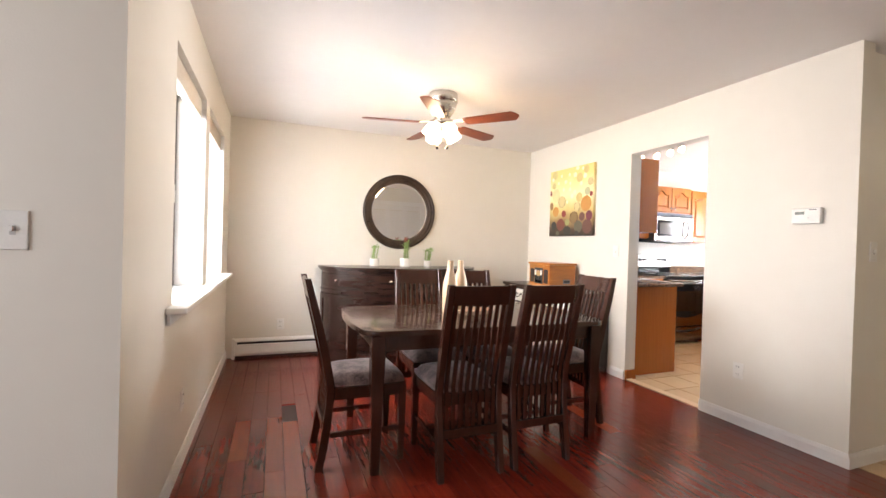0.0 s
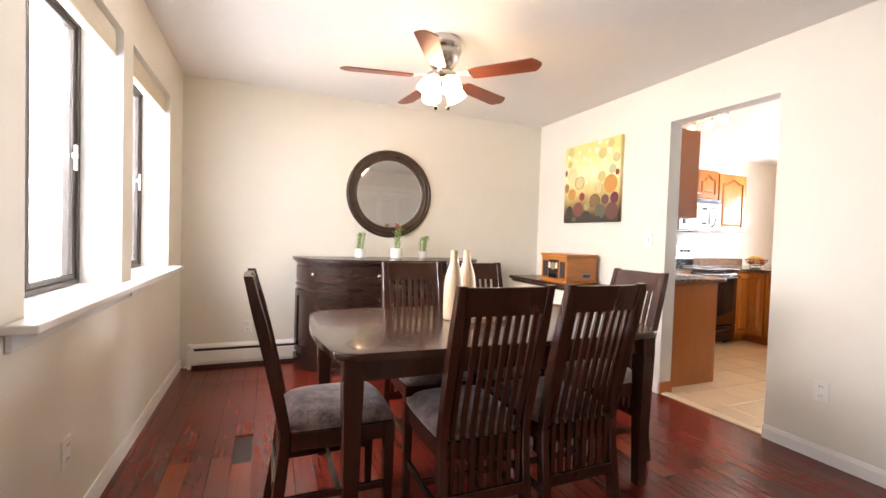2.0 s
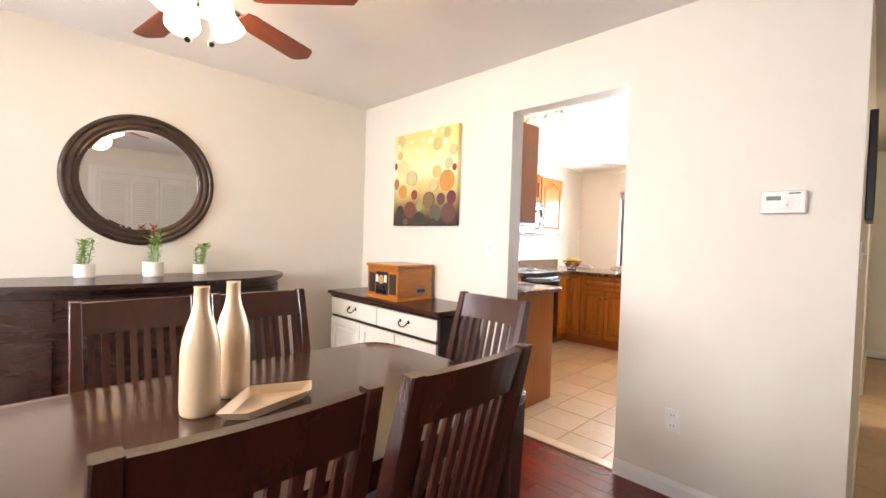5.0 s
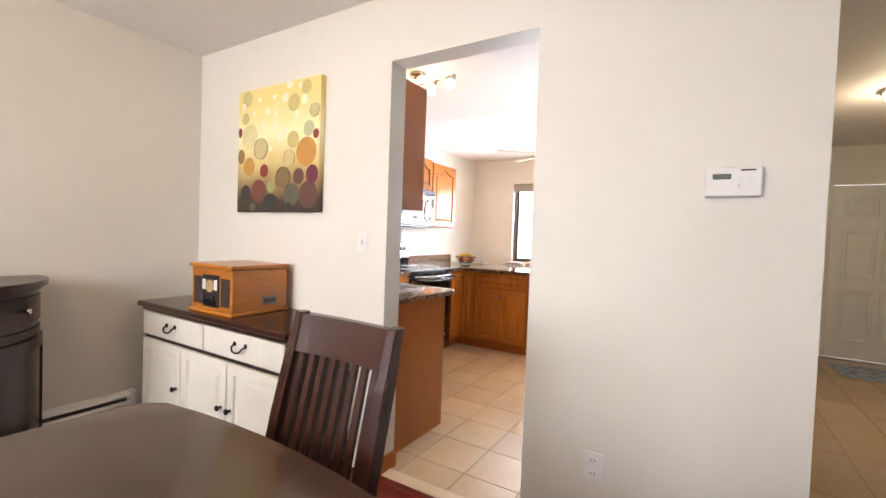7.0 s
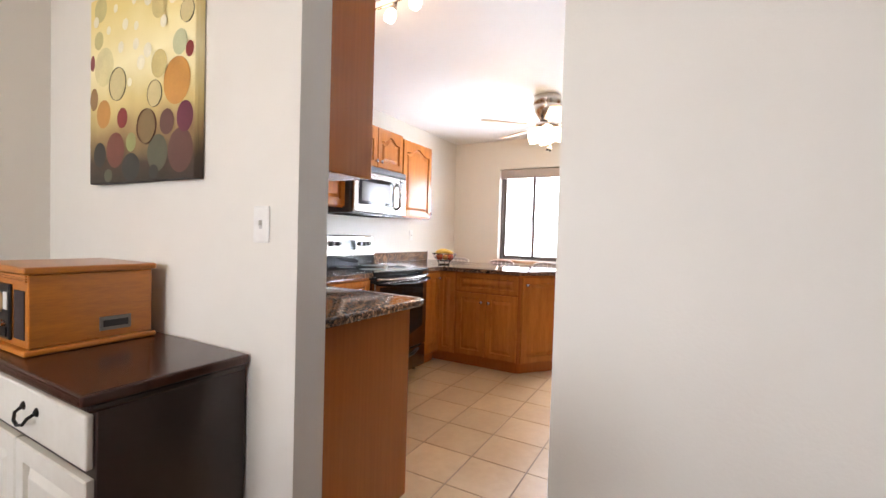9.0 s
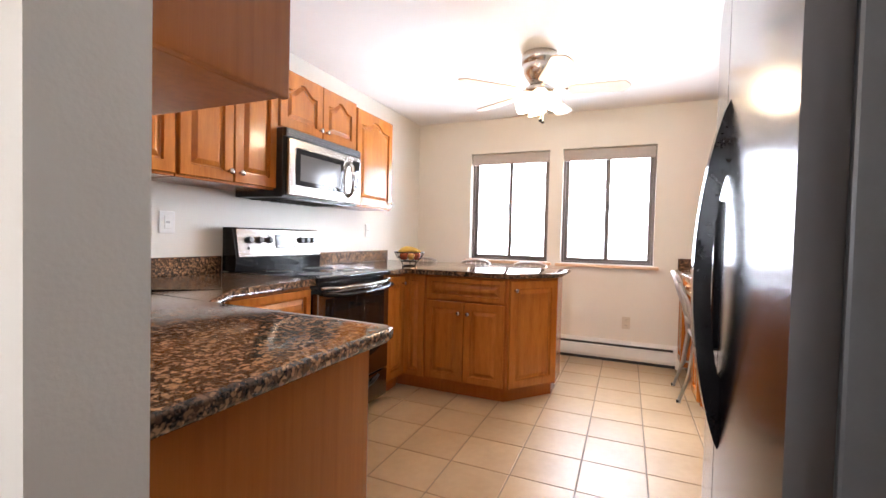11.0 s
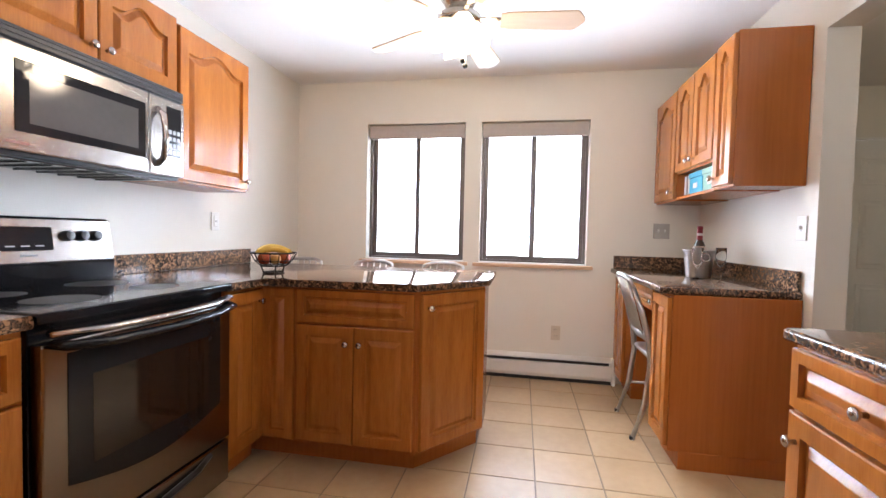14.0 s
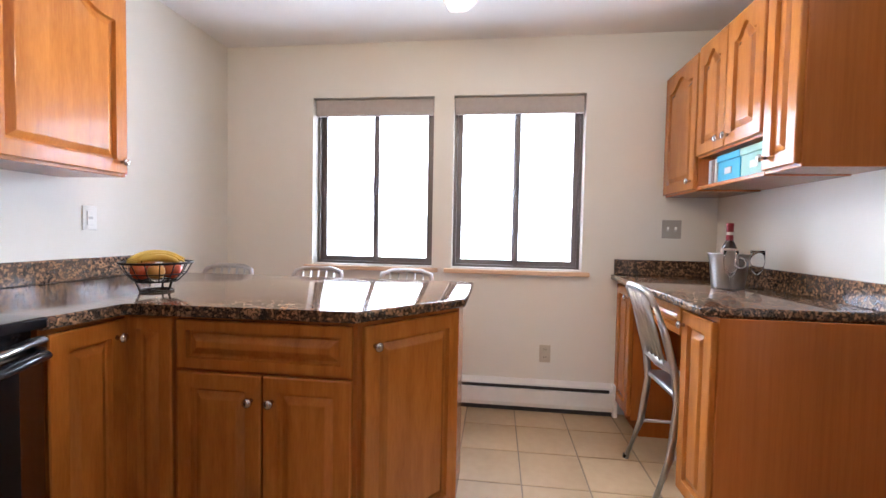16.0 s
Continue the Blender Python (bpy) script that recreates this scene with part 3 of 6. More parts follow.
def dining_table():
    root = thing("dining_table", "dark espresso wooden dining table with bowed ends and a glossy top", "table", (0.965, 2.555, 0), tall=1.025)
    pts = []
    hx, hy = 0.775, 0.45
    for k in range(4):
        sx, sy = ((1, 1), (-1, 1), (-1, -1), (1, -1))[k]
        arc = [(hx - 0.07 + 0.07 * math.cos(math.radians(a)), hy - 0.07 + 0.07 * math.sin(math.radians(a))) for a in range(0, 91, 15)]
        arc = [(sx * x, sy * y) for x, y in arc]
        pts += arc if k in (0, 2) else arc[::-1]
    poly = []
    for (x0, y0), (x1, y1) in zip(pts, pts[1:] + pts[:1]):
        for i in range(6 if abs(x0 - x1) + abs(y0 - y1) > 0.3 else 1):
            t = i / (6 if abs(x0 - x1) + abs(y0 - y1) > 0.3 else 1)
            poly.append((x0 + (x1 - x0) * t, y0 + (y1 - y0) * t))
    bow = [(x + math.copysign(0.045 * (1 - (y / hy) ** 2), x) * min(1, abs(x) / hx) ** 6, y + math.copysign(0.02 * (1 - (x / hx) ** 2), y) * min(1, abs(y) / hy) ** 6) for x, y in poly]
    smooth_by_angle(part("tabletop", prism(B(), bow, 0.722, 0.75, 0.008, 3), ESPRESSO_TOP, root))
    for s in (-1, 1):
        part("apron", box(B(), -0.70, 0.70, s * 0.395 - 0.011, s * 0.395 + 0.011, 0.635, 0.721, 0.003), ESPRESSO, root)
        part("end_apron", box(B(), s * 0.71 - 0.011, s * 0.71 + 0.011, -0.38, 0.38, 0.635, 0.721, 0.003), ESPRESSO, root)
        for q in (-1, 1):
            bm, rings = B(), []
            for z, w in ((0, 0.024), (0.35, 0.031), (0.63, 0.037), (0.721, 0.037)):
                rings.append([bm.verts.new((s * 0.71 + dx * w, q * 0.40 + dy * w, z)) for dx, dy in ((-1, -1), (1, -1), (1, 1), (-1, 1))])
            for a, b in zip(rings, rings[1:]):
                for i in range(4):
                    bm.faces.new((a[i], a[(i + 1) % 4], b[(i + 1) % 4], b[i]))
            bm.faces.new(rings[0])
            bm.faces.new(rings[-1])
            bmesh.ops.bevel(bm, geom=list(bm.edges), offset=0.003, segments=1, affect="EDGES")
            part("leg", bm, ESPRESSO, root)
    return root


dining_table()
VASE = mat("matte_gold_ceramic", (0.62, 0.46, 0.30), 0.36, dark=(0.55, 0.40, 0.25), scale=8, metal=0.15)
PROFILE = [(0.0, 0.0), (0.046, 0.0), (0.05, 0.006), (0.052, 0.03), (0.051, 0.17), (0.047, 0.215), (0.036, 0.258), (0.025, 0.29), (0.020, 0.32), (0.0195, 0.362), (0.021, 0.366), (0.017, 0.366), (0.016, 0.30), (0.0, 0.30)]
for x, y, k in ((0.855, 2.622, 0.965), (0.97, 2.713, 0.965)):
    v = tagged(part("bottle_vase", lathe(B(), [(r, h * k) for r, h in PROFILE], 32), VASE, loc=(x, y, 0.7695), smooth=True), "matte gold bottle-shaped vase on the dining table", "vase", "pair of bottle vases")
tray = thing("dish", "shallow gold triangular dish on the dining table", "dish", (1.015, 2.565, 0.7695))
bm = B()
tri = [(-0.155, -0.055), (-0.01, 0.105), (0.165, 0.03), (0.125, -0.045), (-0.09, -0.105)]
o, q, w, g = [[bm.verts.new((x * k, y * k, z)) for x, y in tri] for k, z in ((0.8, 0.0), (1.0, 0.028), (0.94, 0.028), (0.76, 0.007))]
bm.faces.new(o)
bm.faces.new(g)
for a, b in ((o, q), (q, w), (w, g)):
    for i in range(5):
        bm.faces.new((a[i], a[(i + 1) % 5], b[(i + 1) % 5], b[i]))
part("shell", bm, VASE, tray)


def demilune_sideboard():
    """Bow-fronted sideboard against the back wall."""
    root = thing("sideboard", "black-brown wooden bow-front sideboard with drawers and panelled doors", "sideboard", (1.085, YB - 0.012, 0))

    def curve(hw, d, n=40, e=2.6):
        out = []
        for i in range(n + 1):
            a = math.pi * i / n
            c, s = math.cos(a), math.sin(a)
            out.append((-hw * math.copysign(abs(c) ** (2 / e), c), -d * abs(s) ** (2 / e)))
        return out
    top = curve(0.905, 0.60)
    smooth_by_angle(part("top", prism(B(), top[::-1], 0.945, 0.972, 0.008, 3), SIDEBOARD, root), 40)
    smooth_by_angle(part("body", prism(B(), curve(0.865, 0.555)[::-1], 0.06, 0.944), SIDEBOARD, root), 20)
    smooth_by_angle(part("plinth", prism(B(), curve(0.89, 0.58)[::-1], 0.0, 0.10, 0.012, 2), SIDEBOARD, root), 40)
    smooth_by_angle(part("cornice", prism(B(), curve(0.885, 0.575)[::-1], 0.925, 0.9445, 0.008, 2), SIDEBOARD, root), 40)
    smooth_by_angle(part("waist_moulding", prism(B(), curve(0.876, 0.567)[::-1], 0.715, 0.735, 0.006, 2), SIDEBOARD, root), 40)
    line = curve(0.865, 0.555, 400)
    run = [0.0]
    for a, b in zip(line, line[1:]):
        run.append(run[-1] + math.dist(a, b))

    def on(s):
        s = max(0.0, min(0.9999, s)) * run[-1]
        i = max(k for k in range(len(run) - 1) if run[k] <= s)
        t = (s - run[i]) / (run[i + 1] - run[i])
        p = Vector((*line[i], 0)).lerp(Vector((*line[i + 1], 0)), t)
        d = Vector((line[i + 1][0] - line[i][0], line[i + 1][1] - line[i][1], 0)).normalized()
        return p, Vector((d.y, -d.x, 0))

    def curved(s0, s1, z0, z1, t, n=10, name="panel"):
        bm, rows = B(), []
        for i in range(n + 1):
            p, m = on(s0 + (s1 - s0) * i / n)
            rows.append([bm.verts.new(p + m * o + Vector((0, 0, z))) for o, z in ((-0.004, z0), (t, z0 + 0.004), (t, z1 - 0.004), (-0.004, z1))])
        for a, b in zip(rows, rows[1:]):
            for i in range(4):
                bm.faces.new((a[i], a[(i + 1) % 4], b[(i + 1) % 4], b[i]))
        bm.faces.new(rows[0])
        bm.faces.new(rows[-1])
        return bm
    cuts = (0.03, 0.31, 0.50, 0.69, 0.97)
    for a, b in zip(cuts, cuts[1:]):
        dr = smooth_by_angle(part("drawer_front", curved(a + 0.008, b - 0.008, 0.765, 0.90, 0.012), SIDEBOARD, root))
        door = smooth_by_angle(part("door", curved(a + 0.008, b - 0.008, 0.13, 0.69, 0.010), SIDEBOARD, root))
        w = b - a
        for nm, s0, s1, z0, z1 in (("stile", a + 0.008, a + 0.04, 0.13, 0.69), ("stile", b - 0.04, b - 0.008, 0.13, 0.69), ("rail", a + 0.04, b - 0.04, 0.63, 0.69), ("rail", a + 0.04, b - 0.04, 0.13, 0.19)):
            smooth_by_angle(part(nm, curved(s0, s1, z0, z1, 0.021, 6), SIDEBOARD, door))
        p, m = on((a + b) / 2)
        part("knob", lathe(B(), [(0.0, 0), (0.008, 0), (0.007, 0.012), (0.015, 0.02), (0.014, 0.027), (0.0, 0.03)], 14), NICKEL, dr, "small nickel knob",
             loc=(p.x + m.x * 0.011, p.y + m.y * 0.011, 0.835), rot=(90, 0, math.degrees(math.atan2(m.x, -m.y))), smooth=True)
    return root


demilune_sideboard()

# round mirror
root = thing("wall_mirror", "round mirror in a dark bronze moulded frame on the wall", "mirror", (1.088, YB - 0.002, 1.60))
bm, prof = B(), [(0.330, 0.0), (0.432, 0.0), (0.435, 0.012), (0.428, 0.030), (0.414, 0.036), (0.404, 0.034), (0.401, 0.026), (0.396, 0.026), (0.385, 0.031), (0.368, 0.029), (0.364, 0.022), (0.358, 0.022), (0.350, 0.025), (0.338, 0.018), (0.332, 0.010)]
rings = [[bm.verts.new((r * math.cos(2 * math.pi * i / 96), -h, r * math.sin(2 * math.pi * i / 96))) for r, h in prof] for i in range(96)]
for i in range(96):
    a, b = rings[i], rings[(i + 1) % 96]
    for j in range(len(prof)):
        k = (j + 1) % len(prof)
        bm.faces.new((a[j], a[k], b[k], b[j]))
part("mirror_frame", bm, mat("bronze_frame_wood", (0.062, 0.036, 0.024), 0.3, dark=(0.02, 0.014, 0.011), scale=12, metal=0.25, gloss_vary=0.1), root, smooth=True)
bm = B()
lathe(bm, [(0.0, 0.008), (0.322, 0.008), (0.333, 0.0072), (0.333, 0.0), (0.0, 0.0)], 96)
part("mirror_glass", bm, MIRROR, root, "bevelled silvered glass", loc=(0, 0, 0), rot=(90, 0, 0))

# three potted plants
LEAF = mat("plant_green", (0.30, 0.45, 0.13), 0.5, dark=(0.16, 0.28, 0.06), scale=30, island=True, each=0.35)
LEAF_RED = mat("plant_red_tip", (0.42, 0.12, 0.07), 0.5, dark=(0.3, 0.07, 0.04), scale=30)
for x, y, r, h, red in ((0.775, 4.65, 0.052, 0.20, 0), (1.115, 4.60, 0.058, 0.24, 1), (1.40, 4.65, 0.043, 0.20, 0)):
    root = thing("potted_plant", "small green succulent in a white pot on the sideboard", "plant", (x, y, 0.973), group="potted plants on the sideboard")
    part("pot", lathe(B(), [(0, 0), (r * 0.9, 0), (r, 0.008), (r, r * 1.6), (r * 0.86, r * 1.6), (r * 0.84, r * 1.4), (0, r * 1.4)], 24), WHITE, root, "white ceramic pot", smooth=False)
    part("soil", lathe(B(), [(0, r * 1.4), (r * 0.83, r * 1.4), (r * 0.8, r * 1.45), (0, r * 1.47)], 16), SUBFLOOR, root)
    bm = B()
    rnd = random.Random(int(x * 100))
    for s in range(5):
        bx0, by0, top = rnd.uniform(-0.5, 0.5) * r, rnd.uniform(-0.4, 0.4) * r, h * rnd.uniform(0.75, 1.0)
        lean = rnd.uniform(-0.015, 0.03)
        tube(bm, [(bx0, by0, r * 1.4), (bx0 + lean * 0.5, by0, r * 1.4 + top * 0.5), (bx0 + lean, by0, r * 1.4 + top * 0.85)], 0.004, 6)
        for k in range(16):
            z = r * 1.45 + top * 0.82 * k / 15
            a = k * 2.4 + s
            L = 0.034 if k < 12 else 0.055
            c = Vector((bx0 + lean * k / 15, by0, z))
            d = Vector((math.cos(a), math.sin(a), 0.35 if k < 12 else 0.6)).normalized()
            sd = d.cross(Vector((0, 0, 1))).normalized() * 0.012
            up = Vector((0, 0, 0.004))
            vs = [bm.verts.new(p) for p in (c, c + d * L * 0.5 + sd, c + d * L, c + d * L * 0.5 - sd, c + d * L * 0.5 + up)]
            for f in ((0, 1, 4), (1, 2, 4), (2, 3, 4), (3, 0, 4), (0, 3, 2, 1)):
                bm.faces.new([vs[i] for i in f])
    part("leaves", bm, LEAF, root)
    if red:
        bm = B()
        for k in range(14):
            a = k * 2.4
            d = Vector((math.cos(a), math.sin(a), 0.8)).normalized()
            c = Vector((0, 0, r * 1.4 + h * 0.78 + 0.004 * k))
            sd = d.cross(Vector((0, 0, 1))).normalized() * 0.008
            vs = [bm.verts.new(p) for p in (c, c + d * 0.02 + sd, c + d * 0.042, c + d * 0.02 - sd, c + d * 0.02 + Vector((0, 0, 0.005)))]
            for f in ((0, 1, 4), (1, 2, 4), (2, 3, 4), (3, 0, 4), (0, 3, 2, 1)):
                bm.faces.new([vs[i] for i in f])
        part("bloom", bm, LEAF_RED, root, "reddish leaf rosette")


# baseboard heater: sheet-metal cover with a slotted top
def heater(x0, length, depth_dir, loc, rz, label):
    root = thing("baseboard_heater", label, "heater", loc, rz)
    bm = B()
    prof = [(0, 0.0), (-0.052, 0.0), (-0.062, 0.03), (-0.064, 0.128), (-0.058, 0.133), (-0.040, 0.130), (-0.040, 0.158), (-0.060, 0.160), (-0.058, 0.172), (-0.02, 0.188), (0, 0.190)]
    a, b = [bm.verts.new((0, y, z * 0.9 + 0.03)) for y, z in prof], [bm.verts.new((length, y, z * 0.9 + 0.03)) for y, z in prof]
    for i in range(len(prof)):
        j = (i + 1) % len(prof)
        bm.faces.new((a[i], a[j], b[j], b[i]))
    bm.faces.new(a)
    bm.faces.new(b)
    part("cover", bm, TRIM, root)
    # black strips put the shade into the top slot and the floor gap
    part("louvre", box(B(), 0.02, length - 0.02, -0.052, -0.036, 0.1495, 0.1715), BLACK_SOFT, root, "black strip for the shade in the louvre slot")
    part("foot_shade_strip", box(B(), 0.0, length, -0.045, 0, 0.0, 0.0295), BLACK_SOFT, root, "black strip for the shade in the gap at the floor")
    for x in (0.0, length):
        part("end_cap", box(B(), x - 0.03 * (x == 0), x + 0.03 * (x > 0), -0.068, 0, 0.0, 0.207, 0.006), TRIM, root)
    return root


heater(0, 3.04, 0, (-0.62, YB - 0.002, 0), 0, "white enamelled baseboard heater along the dining wall")


# raised-panel doors
def panel_door(w, h, arch=0.0, t=0.02, stile=0.055, m=0.0):
    """A raised-panel door: x 0..w, z 0..h, back at y 0, front at y -t; arch: rise of the cathedral top."""
    nx, nz = 18, 6

    def loop(ix, iz, y, arched):
        """Points round an outline inset ix at the sides and iz at foot and head."""
        pts = [(ix + (w - 2 * ix) * i / nx, iz) for i in range(nx)]
        top = lambda u: (h - iz) - (arch * (1 - (0.5 + 0.5 * math.cos(math.pi * min(1, abs(u) / 0.78)))) if arched else 0)
        pts += [(w - ix, iz + (top(1) - iz) * j / nz) for j in range(nz)]
        pts += [(w - ix - (w - 2 * ix) * i / nx, top(1 - 2 * i / nx)) for i in range(nx)]
        pts += [(ix, top(-1) - (top(-1) - iz) * j / nz) for j in range(nz)]
        return [bm.verts.new((x, y, z)) for x, z in pts]
    bm = B()
    s = min(stile, w * 0.26, h * 0.3)
    loops = [loop(0, 0, 0, False), loop(0, 0, -t + 0.004, False), loop(0.004, 0.004, -t, False), loop(s, s, -t, True), loop(s + 0.004, s + 0.004, -t + 0.014, True),
             loop(s + 0.012, s + 0.012, -t + 0.015, True), loop(s + 0.034, s + 0.034, -t + 0.002, True), loop(s + 0.038, s + 0.038, -t + 0.001, True)]
    for a, b in zip(loops, loops[1:]):
        k = len(a)
        for i in range(k):
            bm.faces.new((a[i], a[(i + 1) % k], b[(i + 1) % k], b[i]))
    bm.faces.new(loops[0])
    bm.faces.new(loops[-1])
    return bm


def knob(parent, x, z, y=-0.02, material=None, r=0.0155):
    return part("knob", lathe(B(), [(0, 0), (r * 0.5, 0), (r * 0.42, r * 0.8), (r, r * 1.35), (r * 0.95, r * 1.8), (r * 0.5, r * 2.05), (0, r * 2.1)], 14), material or NICKEL, parent, "satin nickel knob" if material is None else "", loc=(x, y, z), rot=(90, 0, 0), smooth=True)


# cream buffet with a dark top
buffet = thing("buffet", "cream painted buffet cabinet with a dark wooden top", "cabinet", (2.43, 4.625, 0), -90)
BW = 1.34
part("body", box(B(), 0.0, BW, 0.018, 0.425, 0.06, 0.765, 0.003), mat("dark_carcass", (0.03, 0.018, 0.015), 0.3, scale=6), buffet)
part("top", box(B(), -0.02, BW + 0.02, -0.025, 0.425, 0.768, 0.80, 0.008, 3), ESPRESSO, buffet)
part("moulding", box(B(), -0.008, BW + 0.008, -0.002, 0.425, 0.745, 0.7675, 0.008, 3), SIDEBOARD, buffet)
part("plinth", box(B(), 0.005, BW - 0.005, 0.02, 0.425, 0.0, 0.0595, 0.003), SIDEBOARD, buffet)
for i in range(2):
    x0 = 0.012 + i * 0.663
    d = part("drawer_front", box(B(), x0, x0 + 0.653, -0.002, 0.017, 0.60, 0.738, 0.006, 3), CREAM, buffet)
    xm = x0 + 0.326
    part("bail_pull", tube(B(), [(xm - 0.045, -0.006, 0.682), (xm - 0.042, -0.022, 0.672), (xm - 0.03, -0.028, 0.655), (xm, -0.03, 0.648), (xm + 0.03, -0.028, 0.655), (xm + 0.042, -0.022, 0.672), (xm + 0.045, -0.006, 0.682)], 0.0045, 8), IRON, d, "dark iron bail pull")
    for s in (-1, 1):
        part("rosette", lathe(B(), [(0, 0), (0.013, 0), (0.011, 0.004), (0.005, 0.008), (0, 0.009)], 12), IRON, d, loc=(xm + s * 0.045, -0.002, 0.684), rot=(90, 0, 0))
for i in range(3):
    x0 = 0.012 + i * 0.442
    d = part("door", panel_door(0.432, 0.50), CREAM, buffet, loc=(x0, 0.017, 0.075))
    knob(d, 0.397 if i < 2 else 0.035, 0.26, material=IRON)

# wooden retro radio
radio = thing("tabletop_radio", "amber oak retro radio record player with dark front grilles", "radio", (2.455, 4.12, 0.801), -89)
part("case", box(B(), 0, 0.37, 0.0, 0.345, 0.02, 0.245, 0.004), OAK, radio)
part("base", box(B(), -0.012, 0.382, -0.014, 0.355, 0.0, 0.0195, 0.006), OAK, radio)
part("lid", box(B(), -0.012, 0.382, -0.014, 0.355, 0.246, 0.268, 0.007, 3), OAK, radio)
for k in range(3):
    part("ribbing", box(B(), 0.006, 0.364, -0.005, 0.0, 0.222 + k * 0.008, 0.2265 + k * 0.008), OAK, radio)
for x0 in (0.022, 0.272):
    part("speaker_grille", box(B(), x0, x0 + 0.076, -0.003, 0.001, 0.045, 0.195, 0.002), mat("grille_cloth", (0.035, 0.022, 0.02), 0.8, scale=80, bump=0.4, bump_scale=300), radio)
face = part("front_panel", box(B(), 0.112, 0.258, -0.009, 0.0, 0.035, 0.21, 0.004), BLACK_SOFT, radio, "black control panel")
part("dial", lathe(B(), [(0, 0), (0.034, 0), (0.034, 0.004), (0.030, 0.006), (0, 0.006)], 24), mat("dial_face", (0.55, 0.36, 0.16), 0.3, metal=0.3), face, "round gold tuning dial", loc=(0.185, -0.009, 0.15), rot=(90, 0, 0))
for s in (-1, 1):
    part("meter", box(B(), 0.185 + s * 0.052 - 0.014, 0.185 + s * 0.052 + 0.014, -0.013, -0.009, 0.13, 0.185, 0.002), WHITE, face, "pale indicator window")
    part("tuning_knob", lathe(B(), [(0, 0), (0.012, 0), (0.011, 0.012), (0, 0.013)], 14), CHROME, face, loc=(0.185 + s * 0.045, -0.009, 0.09), rot=(90, 0, 0))
part("cassette_slot", box(B(), 0.128, 0.242, -0.012, -0.009, 0.045, 0.075, 0.002), DARK_GLASS, face)
slot = part("side_slot", box(B(), 0.3695, 0.374, 0.18, 0.275, 0.045, 0.092, 0.003), mat("pewter", (0.20, 0.19, 0.17), 0.4, metal=0.7), radio, "pewter framed side slot")
part("slot_opening", box(B(), 0.3735, 0.376, 0.19, 0.265, 0.057, 0.08), BLACK_SOFT, slot)

# canvas picture
canvas = thing("canvas_picture", "abstract canvas print of overlapping coloured dots", "picture", (XP - 0.003, 4.288, 1.375), -90)
m = mat("canvas_paint", (0.78, 0.68, 0.34), 0.6, bump=0.15, bump_scale=400)
n, l = m.node_tree.nodes, m.node_tree.links
co = n.new("ShaderNodeTexCoord")
sp = n.new("ShaderNodeSeparateXYZ")
l.new(co.outputs["Generated"], sp.inputs[0])
nz = n.new("ShaderNodeTexNoise")
nz.inputs["Scale"].default_value = 3.5
l.new(co.outputs["Generated"], nz.inputs["Vector"])
ad = n.new("ShaderNodeMath")
ad.operation = "MULTIPLY_ADD"
ad.inputs[1].default_value = 0.22
l.new(nz.outputs["Fac"], ad.inputs[0])
l.new(sp.outputs["Z"], ad.inputs[2])
rp = n.new("ShaderNodeValToRGB")
e = rp.color_ramp.elements
e[0].position, e[0].color = 0.08, (0.018, 0.012, 0.008, 1)
e[1].position, e[1].color = 1.0, (0.74, 0.60, 0.22, 1)
for p, c in ((0.22, (0.06, 0.035, 0.018)), (0.36, (0.30, 0.20, 0.08)), (0.5, (0.62, 0.50, 0.20)), (0.72, (0.86, 0.78, 0.46))):
    k = e.new(p)
    k.color = (*c, 1)
l.new(ad.outputs[0], rp.inputs[0])
l.new(rp.outputs[0], n["Principled BSDF"].inputs["Base Color"])
CW, CH = 0.755, 0.77
part("canvas", box(B(), 0, CW, -0.036, 0, 0, CH, 0.004), m, canvas)
DOTS = ((0.025, 0.528, 0.035, "r"), (0.135, 0.496, 0.085, "l"), (0.262, 0.408, 0.070, "v"), (0.085, 0.616, 0.040, "t"), (0.101, 0.744, 0.055, "t"), (0.042, 0.368, 0.050, "u"),
        (0.135, 0.296, 0.062, "o"), (0.304, 0.264, 0.043, "r"), (0.380, 0.160, 0.040, "g"), (0.101, 0.124, 0.055, "k"), (0.245, 0.136, 0.076, "m"), (0.380, 0.060, 0.072, "k"),
        (0.507, 0.212, 0.070, "w"), (0.566, 0.332, 0.052, "v"), (0.659, 0.216, 0.050, "b"), (0.727, 0.360, 0.090, "o"), (0.591, 0.104, 0.073, "s"), (0.756, 0.104, 0.085, "b"),
        (0.786, 0.224, 0.058, "p"), (0.748, 0.496, 0.048, "h"), (0.794, 0.600, 0.043, "v"), (0.600, 0.664, 0.055, "y"), (0.600, 0.440, 0.055, "y"), (0.815, 0.460, 0.030, "r"),
        (0.718, 0.744, 0.045, "y"), (0.566, 0.032, 0.035, "k"), (0.186, 0.032, 0.035, "s"), (0.245, 0.720, 0.018, "z"), (0.330, 0.640, 0.024, "z"), (0.515, 0.704, 0.030, "z"))
DOTS += ((0.422, 0.616, 0.018, "z"), (0.634, 0.592, 0.024, "z"), (0.558, 0.776, 0.030, "z"), (0.659, 0.760, 0.018, "z"), (0.068, 0.696, 0.024, "z"), (0.515, 0.504, 0.030, "z"),
         (0.372, 0.400, 0.018, "z"), (0.422, 0.544, 0.024, "z"), (0.701, 0.672, 0.030, "z"), (0.186, 0.640, 0.018, "z"), (0.296, 0.552, 0.024, "z"), (0.465, 0.464, 0.030, "z"),
         (0.406, 0.720, 0.018, "z"))
